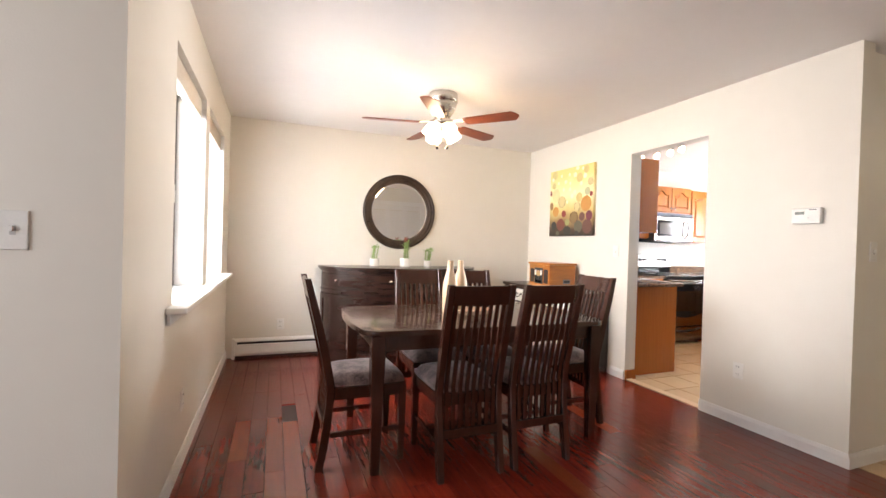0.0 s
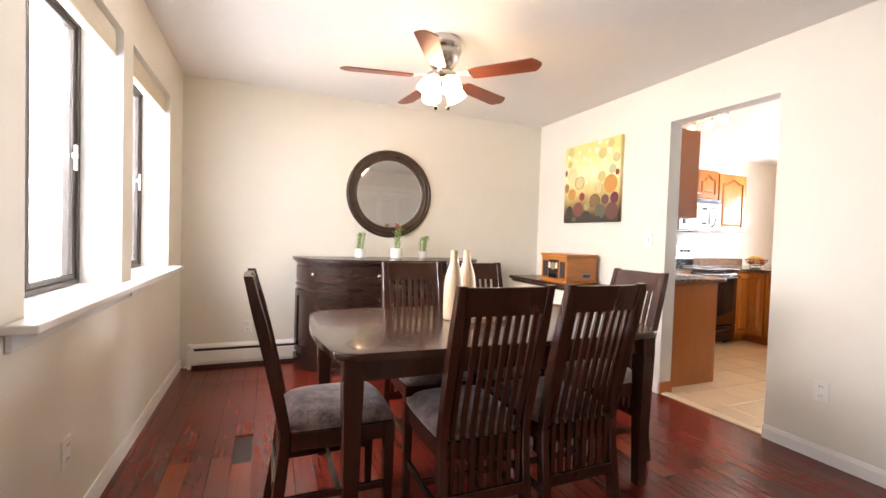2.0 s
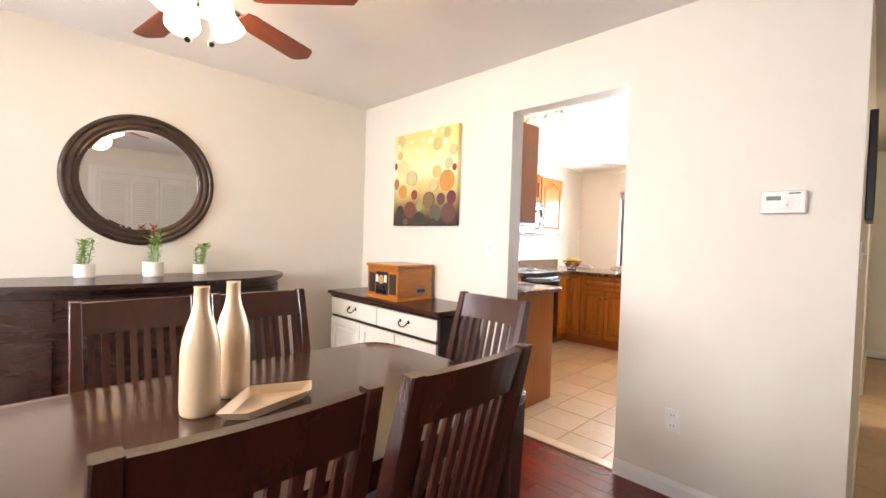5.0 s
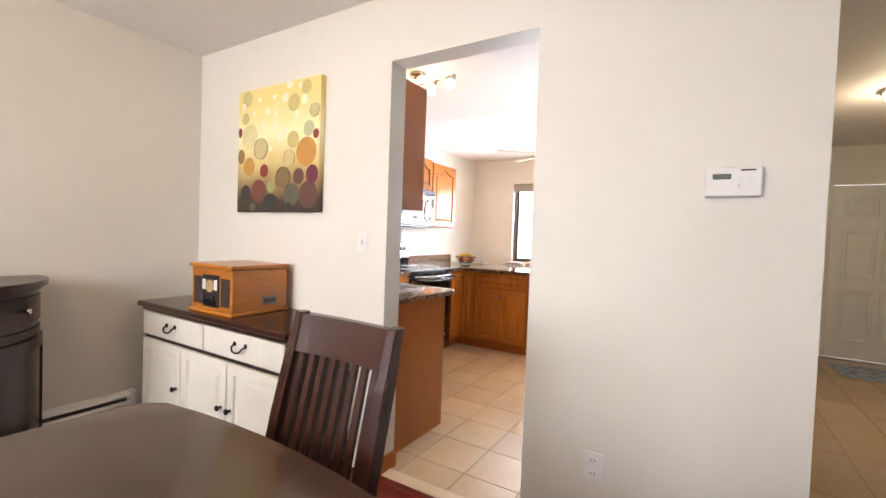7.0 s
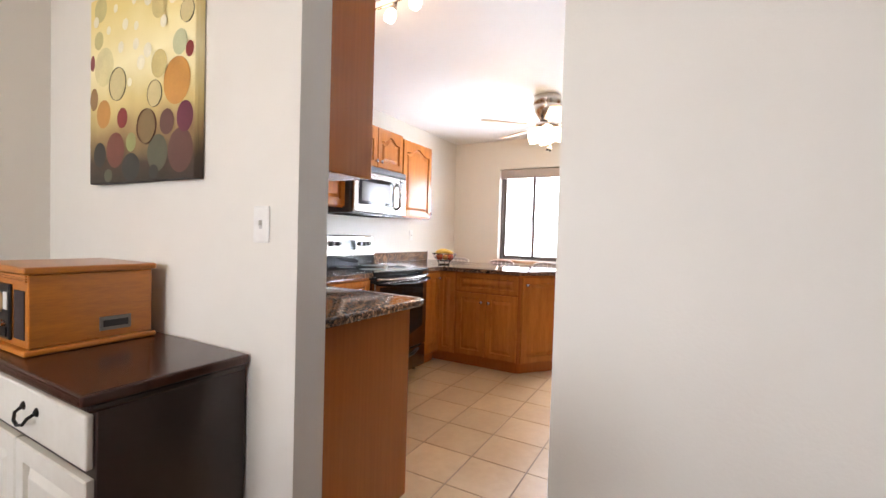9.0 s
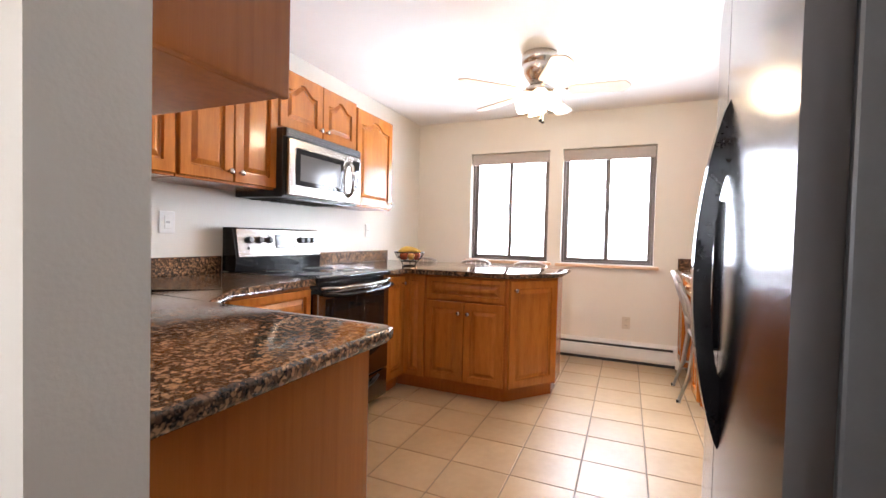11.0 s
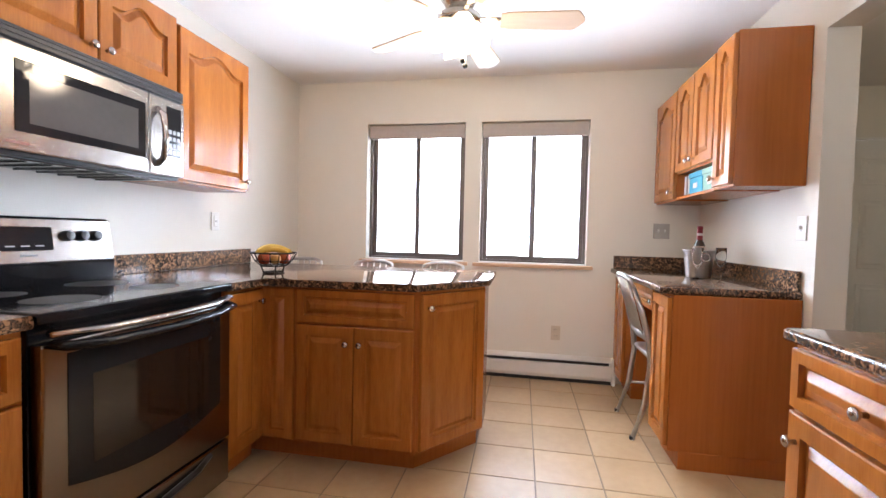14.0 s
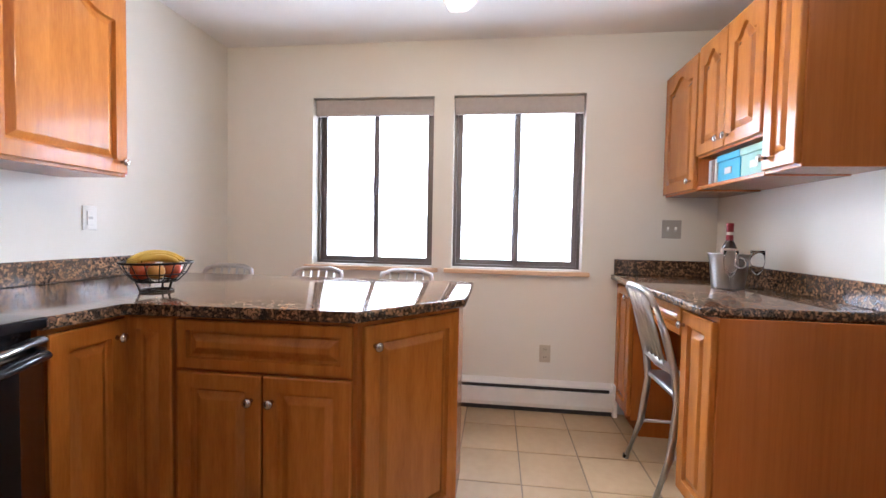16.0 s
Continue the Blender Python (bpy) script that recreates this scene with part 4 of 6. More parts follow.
INK = {"k": (0.03, 0.028, 0.022), "m": (0.17, 0.05, 0.03), "s": (0.10, 0.10, 0.06), "o": (0.52, 0.25, 0.05), "r": (0.22, 0.03, 0.025), "g": (0.30, 0.32, 0.12), "w": (0.20, 0.13, 0.05), "b": (0.12, 0.05, 0.035), "p": (0.13, 0.02, 0.04), "y": (0.58, 0.47, 0.18), "l": (0.74, 0.66, 0.33), "v": (0.60, 0.50, 0.24), "t": (0.58, 0.50, 0.20), "u": (0.30, 0.17, 0.06), "h": (0.50, 0.52, 0.30), "z": (0.88, 0.82, 0.60)}
INKS = {k: mat("dot_paint_" + k, c, 0.55, scale=14, dark=tuple(v * 0.8 for v in c)) for k, c in INK.items()}
for i, (x, z, r, k) in enumerate(DOTS):
    x, z, r = x * CW / 0.845, z * CH / 0.80, r * 0.93
    bm = B()
    bm.faces.new([bm.verts.new((x + min(r, CW - 0.003 - x, x - 0.003) * math.cos(a * math.pi / 18), -0.0365 - 0.0001 * i, z + min(r, z - 0.004, CH - 0.003 - z) * math.sin(a * math.pi / 18))) for a in range(36)])
    part("painted_dot", bm, INKS[k], canvas)
    if k in "wv":
        bm = B()
        tube(bm, [(x + min(r, CW - 0.005 - x) * math.cos(a * math.pi / 18), -0.0365, z + r * math.sin(a * math.pi / 18)) for a in range(36)], 0.005 if k == "w" else 0.003, 4, True, 0.25)
        part("painted_ring", bm, INKS["b" if k == "w" else "s"], canvas)


# ceiling fan with five blades and four glass shades
def ceiling_fan(x, y, ceil, blade_z, r, first, blade_mat, metal, label):
    root = thing("ceiling_fan", label, "ceiling fan", (x, y, ceil))
    drop = ceil - blade_z
    part("canopy", lathe(B(), [(0, 0), (0.118, 0), (0.122, -0.010), (0.122, -0.070), (0.114, -0.074), (0.116, -0.088), (0.100, -0.14), (0.072, -0.18), (0.045, -drop + 0.03), (0, -drop + 0.03)], 36), metal, root, smooth=True)
    part("motor", lathe(B(), [(0, -drop + 0.04), (0.07, -drop + 0.038), (0.105, -drop + 0.015), (0.105, -drop - 0.015), (0.08, -drop - 0.03), (0.045, -drop - 0.055), (0.05, -drop - 0.075), (0, -drop - 0.08)], 36), metal, root, smooth=True)
    for k in range(5):
        a = math.radians(first + 72 * k)
        deg = math.degrees(a)
        bm, w0, w1 = B(), 0.048, 0.068
        out = [(0.20, -w0), (0.24, -w0 - 0.01), (r - 0.048, -w1), (r - 0.030, -w1 + 0.016), (r - 0.006, -w1 + 0.050), (r, 0.0), (r - 0.006, w1 - 0.050), (r - 0.030, w1 - 0.016), (r - 0.048, w1), (0.24, w0 + 0.01), (0.20, w0)]
        prism(bm, out, -0.004, 0.004, 0.002, 1)
        part("blade", bm, blade_mat, root, loc=(0, 0, -drop), rot=(-11, 0, deg))
        bm = B()
        tube(bm, [(0.08, 0, 0.005), (0.13, 0, 0.012), (0.19, 0, 0.004), (0.25, 0, 0.006)], [0.013, 0.011, 0.02, 0.006], 8, flat=0.45)
        part("blade_arm", bm, metal, root, loc=(0, 0, -drop), rot=(-11, 0, deg))
    for k in range(4):
        a = math.radians(20 + 90 * k)
        bm = B()
        c = Vector((0.105 * math.cos(a), 0.105 * math.sin(a), -drop - 0.065))
        lathe(bm, [(0.018, 0.05), (0.032, 0.045), (0.050, 0.018), (0.060, -0.020), (0.066, -0.060), (0.060, -0.058), (0.044, 0.010), (0.02, 0.03)], 18)
        part("lamp_shade", bm, LAMPGLASS, root, "lit frosted glass shade", loc=(c.x, c.y, c.z), rot=(-28 * math.sin(a), 28 * math.cos(a) * -1, 0), smooth=True).visible_shadow = False
    for dx, L in ((0.035, 0.19), (-0.05, 0.20)):
        chain = part("pull_chain", tube(B(), [(dx, -0.03, -drop - 0.06), (dx, -0.03, -drop - L)], 0.0018, 6), metal, root)
        part("chain_weight", ball(B(), dx, -0.03, -drop - L - 0.012, 0.013), IRON, chain, smooth=True)
    return root


ceiling_fan(1.01, 3.27, HD - 0.001, 2.24, 0.66, -48, BLADE_CHERRY, NICKEL, "ceiling fan with cherry blades and lit frosted glass shades")


# wall plates and the alarm keypad
def plate(name, label, loc, rz, kind, w=0.072, h=0.116, material=None):
    root = thing(name, label, name.replace("_", " "), loc, rz)
    p = part("cover_plate", box(B(), -w / 2, w / 2, -0.007, 0, -h / 2, h / 2, 0.003), material or WHITE, root)
    if kind == "outlet":
        for s in (-1, 1):
            part("socket", box(B(), -0.017, 0.017, -0.0095, -0.007, s * 0.026 - 0.015, s * 0.026 + 0.015, 0.003), material or WHITE, root)
            for q in (-1, 1):
                part("slot", box(B(), q * 0.007 - 0.0014, q * 0.007 + 0.0014, -0.0102, -0.0094, s * 0.026 - 0.002, s * 0.026 + 0.008), BLACK_SOFT, root)
    elif kind == "rocker":
        part("rocker", box(B(), -0.017, 0.017, -0.011, -0.007, -0.034, 0.034, 0.002), material or WHITE, root)
        part("slot", box(B(), -0.011, 0.011, -0.0116, -0.0109, -0.006, 0.006), mat("plate_grey", (0.45, 0.44, 0.42), 0.5), root)
    else:
        for k in range(kind):
            x = (k - (kind - 1) / 2) * 0.046
            part("toggle", box(B(), x - 0.005, x + 0.005, -0.019, -0.007, -0.003, 0.013, 0.002), WHITE, root)
            part("toggle_slot", box(B(), x - 0.007, x + 0.007, -0.0078, -0.0068, -0.014, 0.014), mat("slot_grey", (0.5, 0.49, 0.47), 0.5), root)
    return root


plate("light_switch", "white light switch plate by the doorway", (XP, 3.224, 1.219), -90, 1)
plate("outlet", "white outlet low on the partition wall", (XP, 1.998, 0.388), -90, "outlet")
plate("outlet", "white outlet low on the wall under the window", (XL, 2.56, 0.355), 90, "outlet")
plate("outlet", "white outlet on the dining back wall", (-0.19, YB, 0.335), 0, "outlet")
plate("light_switch", "white double switch plate at the living room corner", (-1.005, 1.55, 1.235), 0, 2, w=0.118)
plate("light_switch", "white switch plate on the hall wall", (3.03, YH, 1.262), 0, 1)
key = thing("alarm_keypad", "white wall keypad with a small display", "keypad", (XP, 1.597, 1.480), -90)
part("housing", box(B(), -0.08, 0.08, -0.032, 0, -0.05, 0.05, 0.008, 3), WHITE, key)
part("display", box(B(), -0.058, -0.006, -0.034, -0.0315, 0.008, 0.026, 0.001), mat("lcd", (0.14, 0.16, 0.13), 0.2), key, "grey display")
for i in range(4):
    for j in range(3):
        part("key", box(B(), 0.012 + i * 0.014, 0.021 + i * 0.014, -0.0345, -0.0315, -0.018 + j * 0.013, -0.009 + j * 0.013, 0.001), mat("key_grey", (0.6, 0.6, 0.58), 0.4) if (i, j) == (0, 0) else WHITE, key)
part("flap", box(B(), -0.076, 0.076, -0.0345, -0.0315, -0.046, -0.028, 0.002), WHITE, key)
part("brand_bar", box(B(), 0.02, 0.06, -0.0335, -0.0318, 0.034, 0.039), BLACK_SOFT, key)


# ---- kitchen ----
CT, CB = 0.912, 0.876     # counter top and underside
LIFT = 0.043


def lift(z):
    """Heights in the kitchen, reckoned from the counter."""
    return z + LIFT * min(1.0, z / 0.8)



def cabinet(name, label, loc, rz, w, d, z0, z1, fronts, toe=0.0, group="", material=None):
    """A cabinet with its front at local y 0. fronts: (kind, x0, x1, z0, z1, knob x, knob z, arch)."""
    root = thing(name, label, "cabinet", loc, rz, group)
    if z0 > 1:
        z0, z1 = lift(z0), lift(z1)
    part("body", box(B(), 0, w, 0, d, z0 + toe, z1, 0.002, 1), material or MAPLE_SIDE, root)
    if toe:
        part("plinth", box(B(), 0.002, w - 0.002, 0.05, d, z0, z0 + toe - 0.0005), MAPLE_SIDE, root)
    for kind, x0, x1, a, b, kx, kz, arch in fronts:
        a, b, kz = lift(a), lift(b), lift(kz or 0)
        f = part("door" if kind == "d" else "drawer_front", panel_door(x1 - x0, b - a, arch, stile=0.055 if kind == "d" else 0.035), MAPLE, root, loc=(x0, -0.001, a))
        if kx is not None:
            knob(f, kx - x0, kz - a)
    return root


def counter(name, label, poly, front, hole=None):
    """A granite slab; edges between the points named in front are rounded over."""
    bm = B()
    ring = list(poly)
    if hole:
        ring = ring + [ring[0]] + list(hole)[::-1] + [hole[-1]]
    lo, hi = [bm.verts.new((x, y, CB)) for x, y in ring], [bm.verts.new((x, y, CT)) for x, y in ring]
    k, m = len(ring), len(poly)
    bm.faces.new(lo[::-1])
    bm.faces.new(hi)
    for i in range(k):
        if hole and i in (m, k - 1):
            continue
        bm.faces.new((lo[i], lo[(i + 1) % k], hi[(i + 1) % k], hi[i]))
    es = []
    for i in front:
        for loop in (lo, hi):
            es.append(bm.edges.get((loop[i], loop[(i + 1) % k])))
    bmesh.ops.bevel(bm, geom=[e for e in es if e], offset=0.011, segments=3, affect="EDGES", profile=0.5)
    root = thing(name, label, "countertop")
    smooth_by_angle(part("slab", bm, GRANITE, root), 40)
    return root


def strip(parent, x0, x1, y0, y1):
    return part("backsplash", box(B(), x0, x1, y0, y1, CT + 0.0005, CT + 0.098, 0.003), GRANITE, parent)


# counter by the doorway, round the sink corner to the range
sink_hole = [(3.505 + 0.235 * math.cos(a * math.pi / 12) * 0.95, 4.235 + 0.175 * math.sin(a * math.pi / 12)) for a in range(24)]
sink_hole = [(3.505 + (x - 3.505) * 0.72 - (y - 4.235) * 0.72, 4.235 + (x - 3.505) * 0.72 + (y - 4.235) * 0.72) for x, y in sink_hole]
c1 = counter("countertop", "polished brown speckled granite countertop with a sink cut-out",
             [(2.99, 4.766), (2.99, 3.078), (3.592, 3.078), (3.632, 3.088), (3.649, 3.115), (3.660, 3.845), (3.938, 4.048), (4.474, 4.048), (4.474, 4.766)], (1, 2, 3, 4, 5, 6), sink_hole)
strip(c1, 3.012, 4.47, YK - 0.022, YK - 0.002)
strip(c1, 2.989, 3.010, 3.30, YK - 0.002)
sink = thing("sink", "stainless steel undermount sink in the granite corner", "sink")
bm = B()
rim, low = [], []
for x, y in sink_hole:
    dx, dy = x - 3.505, y - 4.235
    rim.append(bm.verts.new((3.505 + dx * 1.04, 4.235 + dy * 1.04, CB - 0.001)))
    low.append(bm.verts.new((3.505 + dx * 0.9, 4.235 + dy * 0.9, CB - 0.13)))
bm.faces.new(low)
for i in range(24):
    bm.faces.new((rim[i], rim[(i + 1) % 24], low[(i + 1) % 24], low[i]))
part("basin", bm, mat("sink_steel", (0.66, 0.64, 0.62), 0.5, metal=0.2, scale=20), sink, smooth=True)
part("drain", lathe(B(), [(0, 0), (0.045, 0), (0.045, 0.004), (0.02, 0.002), (0, 0.002)], 20), CHROME, sink, loc=(3.505, 4.235, CB - 0.129))
tap = thing("tap", "chrome kitchen tap behind the sink", "tap", (3.25, 4.50, CT + 0.0005))
part("base", lathe(B(), [(0, 0), (0.028, 0), (0.024, 0.03), (0.016, 0.05), (0, 0.05)], 16), CHROME, tap, smooth=True)
part("spout", tube(B(), [(0, 0, 0.045), (0.02, -0.02, 0.075), (0.07, -0.07, 0.105), (0.13, -0.13, 0.11), (0.16, -0.16, 0.085)], 0.011, 10), CHROME, tap, smooth=True)
part("lever", tube(B(), [(0, 0, 0.05), (0.01, 0.02, 0.075), (0.02, 0.07, 0.09)], 0.007, 8), CHROME, tap, smooth=True)

end = thing("base_cabinet", "honey maple cabinet with a plain end panel beside the doorway", "cabinet", (2.992, 3.135, 0))
part("end_panel", box(B(), 0, 0.60, 0.0, 0.02, 0.0, CB - 0.001, 0.002, 1), MAPLE_SIDE, end)
part("body", box(B(), 0, 0.58, 0.021, 0.70, 0.09, CB - 0.001), MAPLE_SIDE, end)
part("plinth", box(B(), 0, 0.53, 0.021, 0.70, 0.0, 0.0895), MAPLE_SIDE, end)
d = part("door", panel_door(0.33, 0.735), MAPLE, end, loc=(0.581, 0.025, 0.11), rot=(0, 0, 90))
knob(d, 0.29, 0.66)
d = part("door", panel_door(0.33, 0.735), MAPLE, end, loc=(0.581, 0.365, 0.11), rot=(0, 0, 90))
knob(d, 0.04, 0.66)
corner = thing("corner_base_cabinet", "honey maple diagonal sink cabinet", "cabinet", (3.600, 3.880, 0), 36)
part("body", box(B(), 0, 0.42, 0.0, 0.10, 0.09, CB - 0.001), MAPLE_SIDE, corner)
d = part("door", panel_door(0.36, 0.56), MAPLE, corner, loc=(0.03, -0.001, 0.11))
knob(d, 0.31, 0.50)
part("drawer_front", panel_door(0.36, 0.15, stile=0.035), MAPLE, corner, loc=(0.03, -0.001, 0.706))

cabinet("base_cabinet", "honey maple base cabinet with one drawer over doors", (3.935, 4.083, 0), 0, 0.535, 0.68, 0, CB - 0.001,
        [("w", 0.012, 0.523, 0.655, 0.815, 0.267, 0.735, 0), ("d", 0.012, 0.265, 0.105, 0.645, 0.235, 0.575, 0), ("d", 0.270, 0.523, 0.105, 0.645, 0.30, 0.575, 0)], 0.09)


def kitchen_range():
    W = 0.755
    root = thing("range", "stainless steel and black electric range with a glass cooktop", "stove", (4.482, 4.055, 0), tall=1.037)
    part("body", box(B(), 0, W, 0.03, 0.70, 0.03, 0.852, 0.004), BLACK, root)
    for x in (0.05, W - 0.05):
        for y in (0.08, 0.64):
            part("foot", lathe(B(), [(0, 0), (0.018, 0), (0.018, 0.031), (0, 0.031)], 10), BLACK_SOFT, root, loc=(x, y, 0))
    part("cooktop", box(B(), -0.004, W + 0.004, -0.02, 0.66, 0.853, 0.884, 0.008, 3), COOKTOP, root, "black glass cooktop")
    for x, y, r in ((0.20, 0.17, 0.10), (0.55, 0.17, 0.085), (0.20, 0.44, 0.08), (0.55, 0.44, 0.105)):
        part("burner_ring", lathe(B(), [(r - 0.003, 0), (r, 0), (r, 0.0008), (r - 0.003, 0.0008)], 40), mat("burner_mark", (0.035, 0.035, 0.036), 0.3), root, loc=(x, y, 0.8841))
    door = part("oven_door", box(B(), 0.004, W - 0.004, -0.015, 0.029, 0.235, 0.80, 0.008, 3), OVEN_STEEL, root, "brushed steel oven door")
    bm = B()
    pts = [(0.07, 0.765), (W - 0.07, 0.765)] + [(W - 0.07 - (W - 0.14) * i / 14, 0.40 - 0.055 * math.sin(math.pi * i / 14)) for i in range(15)]
    fr = [bm.verts.new((x, -0.0175, z)) for x, z in pts]
    bk = [bm.verts.new((x, -0.0145, z)) for x, z in pts]
    bm.faces.new(fr)
    bm.faces.new(bk)
    for i in range(len(pts)):
        j = (i + 1) % len(pts)
        bm.faces.new((fr[i], fr[j], bk[j], bk[i]))
    part("oven_window", bm, DARK_GLASS, door, "dark oven window")
    part("inner_window", box(B(), 0.14, W - 0.14, -0.0185, -0.0176, 0.43, 0.69), mat("window_tint", (0.016, 0.012, 0.010), 0.06), door)
    bm = B()
    tube(bm, [(0.03, -0.02, 0.80), (0.04, -0.05, 0.795), (0.15, -0.072, 0.785), (W / 2, -0.082, 0.78), (W - 0.15, -0.072, 0.785), (W - 0.04, -0.05, 0.795), (W - 0.03, -0.02, 0.80)], 0.022, 12, flat=0.62)
    part("oven_handle", bm, BLACK, door, "black curved handle", smooth=True)
    bm = B()
    tube(bm, [(0.02, -0.02, 0.828), (0.15, -0.058, 0.822), (W / 2, -0.068, 0.82), (W - 0.15, -0.058, 0.822), (W - 0.02, -0.02, 0.828)], 0.02, 12, flat=0.55)
    part("trim_bar", bm, STEEL, root, "curved steel trim under the cooktop", smooth=True)
    dr = part("storage_drawer", box(B(), 0.004, W - 0.004, -0.012, 0.029, 0.05, 0.225, 0.008, 3), OVEN_STEEL, root, "brushed steel drawer")
    bm = B()
    tube(bm, [(0.12, -0.010, 0.205), (0.2, -0.022, 0.185), (W / 2, -0.027, 0.172), (W - 0.2, -0.022, 0.185), (W - 0.12, -0.010, 0.205)], 0.012, 8)
    part("drawer_pull", bm, BLACK_SOFT, dr, smooth=True)
    # back guard with knobs and clock
    bm = B()
    prof = [(0.66, 0.885), (0.595, 0.885), (0.585, 0.96), (0.590, 0.965), (0.615, 1.125), (0.635, 1.14), (0.70, 1.14), (0.70, 0.885)]
    a, b = [bm.verts.new((0.0, y, z)) for y, z in prof], [bm.verts.new((W, y, z)) for y, z in prof]
    for i in range(len(prof)):
        j = (i + 1) % len(prof)
        bm.faces.new((a[i], a[j], b[j], b[i]))
    bm.faces.new(a)
    bm.faces.new(b)
    part("back_guard", bm, BLACK, root)
    tilt = math.degrees(math.atan2(0.025, 0.16))
    panel = part("control_panel", box(B(), 0.018, W - 0.003, -0.004, 0.0, 0.0, 0.165, 0.008, 3), STEEL, root, "brushed steel control panel", loc=(0, 0.589, 0.968), rot=(-tilt, 0, 0))
    for x in (0.105, 0.185, 0.265, 0.555, 0.615, 0.675):
        k = part("control_knob", lathe(B(), [(0, 0), (0.024, 0), (0.022, 0.012), (0.018, 0.024), (0, 0.025)], 20), BLACK_SOFT, panel, loc=(x, -0.004, 0.10), rot=(90, 0, 0), smooth=False)
    part("clock_display", box(B(), 0.315, 0.50, -0.006, -0.0035, 0.045, 0.135, 0.003), DARK_GLASS, panel, "black clock display")
    for x in range(3):
        part("display_mark", box(B(), 0.335 + x * 0.05, 0.365 + x * 0.05, -0.0066, -0.0058, 0.06, 0.064), mat("mark_grey", (0.4, 0.42, 0.45), 0.4), panel)
    part("brand_bar", box(B(), 0.38, 0.44, -0.0048, -0.0038, 0.022, 0.030), mat("mark_dark", (0.2, 0.2, 0.2), 0.4), panel)
    part("indicator", lathe(B(), [(0, 0), (0.009, 0), (0.009, 0.004), (0, 0.004)], 12), BLACK_SOFT, panel, loc=(0.095, -0.004, 0.05), rot=(90, 0, 0))
    return root


kitchen_range()


def microwave():
    W, H, D = 0.755, 0.405, 0.395
    root = thing("microwave", "stainless over-the-range microwave with a dark glass door", "microwave", (4.578, 4.372, 1.368))
    part("body", box(B(), 0, W, 0.02, D, 0.0, H, 0.004), BLACK_SOFT, root)
    part("door", box(B(), 0.022, 0.565, -0.012, 0.0195, 0.012, H - 0.055, 0.006), STEEL, root, "steel framed door")
    part("control_side", box(B(), 0.567, W, -0.012, 0.0195, 0.012, H - 0.055, 0.006), STEEL, root)
    part("door_window", box(B(), 0.075, 0.545, -0.0145, -0.0118, 0.075, H - 0.105, 0.004), DARK_GLASS, root, "dark glass window")
    part("mesh_screen", box(B(), 0.115, 0.51, -0.0152, -0.0146, 0.105, H - 0.14), mat("screen_grey", (0.09, 0.085, 0.08), 0.12), root)
    part("key_panel", box(B(), 0.655, W - 0.02, -0.0145, -0.0118, 0.10, H - 0.085, 0.003), DARK_GLASS, root, "black key panel")
    for i in range(3):
        for j in range(4):
            part("key", box(B(), 0.664 + i * 0.023, 0.680 + i * 0.023, -0.0155, -0.0144, 0.11 + j * 0.03, 0.128 + j * 0.03), mat("key_white", (0.45, 0.46, 0.48), 0.4), root)
    part("handle", tube(B(), [(0.605, -0.010, 0.055), (0.605, -0.045, 0.085), (0.605, -0.056, 0.17), (0.605, -0.045, 0.265), (0.605, -0.010, 0.295)], 0.014, 12), CHROME, root, "curved chrome handle", smooth=True)
    part("grille", box(B(), 0.0, W, -0.008, 0.0195, H - 0.05, H - 0.002, 0.004), BLACK_SOFT, root, "black vent grille")
    for k in range(3):
        part("grille_slat", box(B(), 0.01, W - 0.01, -0.013, -0.0085, H - 0.046 + k * 0.015, H - 0.038 + k * 0.015), BLACK_SOFT, root)
    part("underside_filter", box(B(), 0.06, W - 0.06, 0.05, D - 0.05, -0.006, -0.0005), DARK_STEEL, root)
    for k in range(8):
        part("filter_bar", box(B(), 0.07 + k * 0.08, 0.075 + k * 0.08, 0.055, D - 0.055, -0.011, -0.0065), IRON, root)
    part("brand_bar", box(B(), 0.05, 0.115, -0.0132, -0.0118, 0.035, 0.043), mat("mark_red", (0.35, 0.12, 0.08), 0.4), root)
    return root


microwave()

# wall cabinets
ARCH = 0.055
YU = 4.458
UD = YK - YU - 0.003
cabinet("wall_cabinet", "honey maple wall cabinet with arched doors", (3.665, YU, 0), 0, 0.31, UD, 1.36, 2.10, [("d", 0.008, 0.302, 1.372, 2.09, 0.04, 1.425, ARCH)])
cabinet("wall_cabinet", "honey maple wall cabinet with two arched doors", (3.978, YU, 0), 0, 0.618, UD, 1.36, 2.105,
        [("d", 0.008, 0.306, 1.372, 2.095, 0.275, 1.425, ARCH), ("d", 0.312, 0.610, 1.372, 2.095, 0.343, 1.425, ARCH)])
cabinet("wall_cabinet", "honey maple cabinet above the microwave with two arched doors", (4.600, YU, 0), 0, 0.785, UD, 1.735, 2.11,
        [("d", 0.008, 0.390, 1.75, 2.10, 0.36, 1.80, ARCH), ("d", 0.396, 0.777, 1.75, 2.10, 0.425, 1.80, ARCH)])
cabinet("wall_cabinet", "honey maple wall cabinet with one arched door beside the microwave", (5.389, YU, 0), 0, 0.54, UD, 1.33, 2.09, [("d", 0.008, 0.532, 1.342, 2.08, 0.50, 1.39, ARCH)])
near = thing("wall_cabinet", "honey maple wall cabinet with a plain end panel over the peninsula", "cabinet", (2.99, 3.14, 1.413))
part("end_panel", box(B(), 0, 0.306, 0.0, 0.018, 0, 0.728, 0.003), MAPLE_SIDE, near)
part("body", box(B(), 0, 0.296, 0.0185, 0.93, 0.0, 0.728, 0.002, 1), MAPLE_SIDE, near)
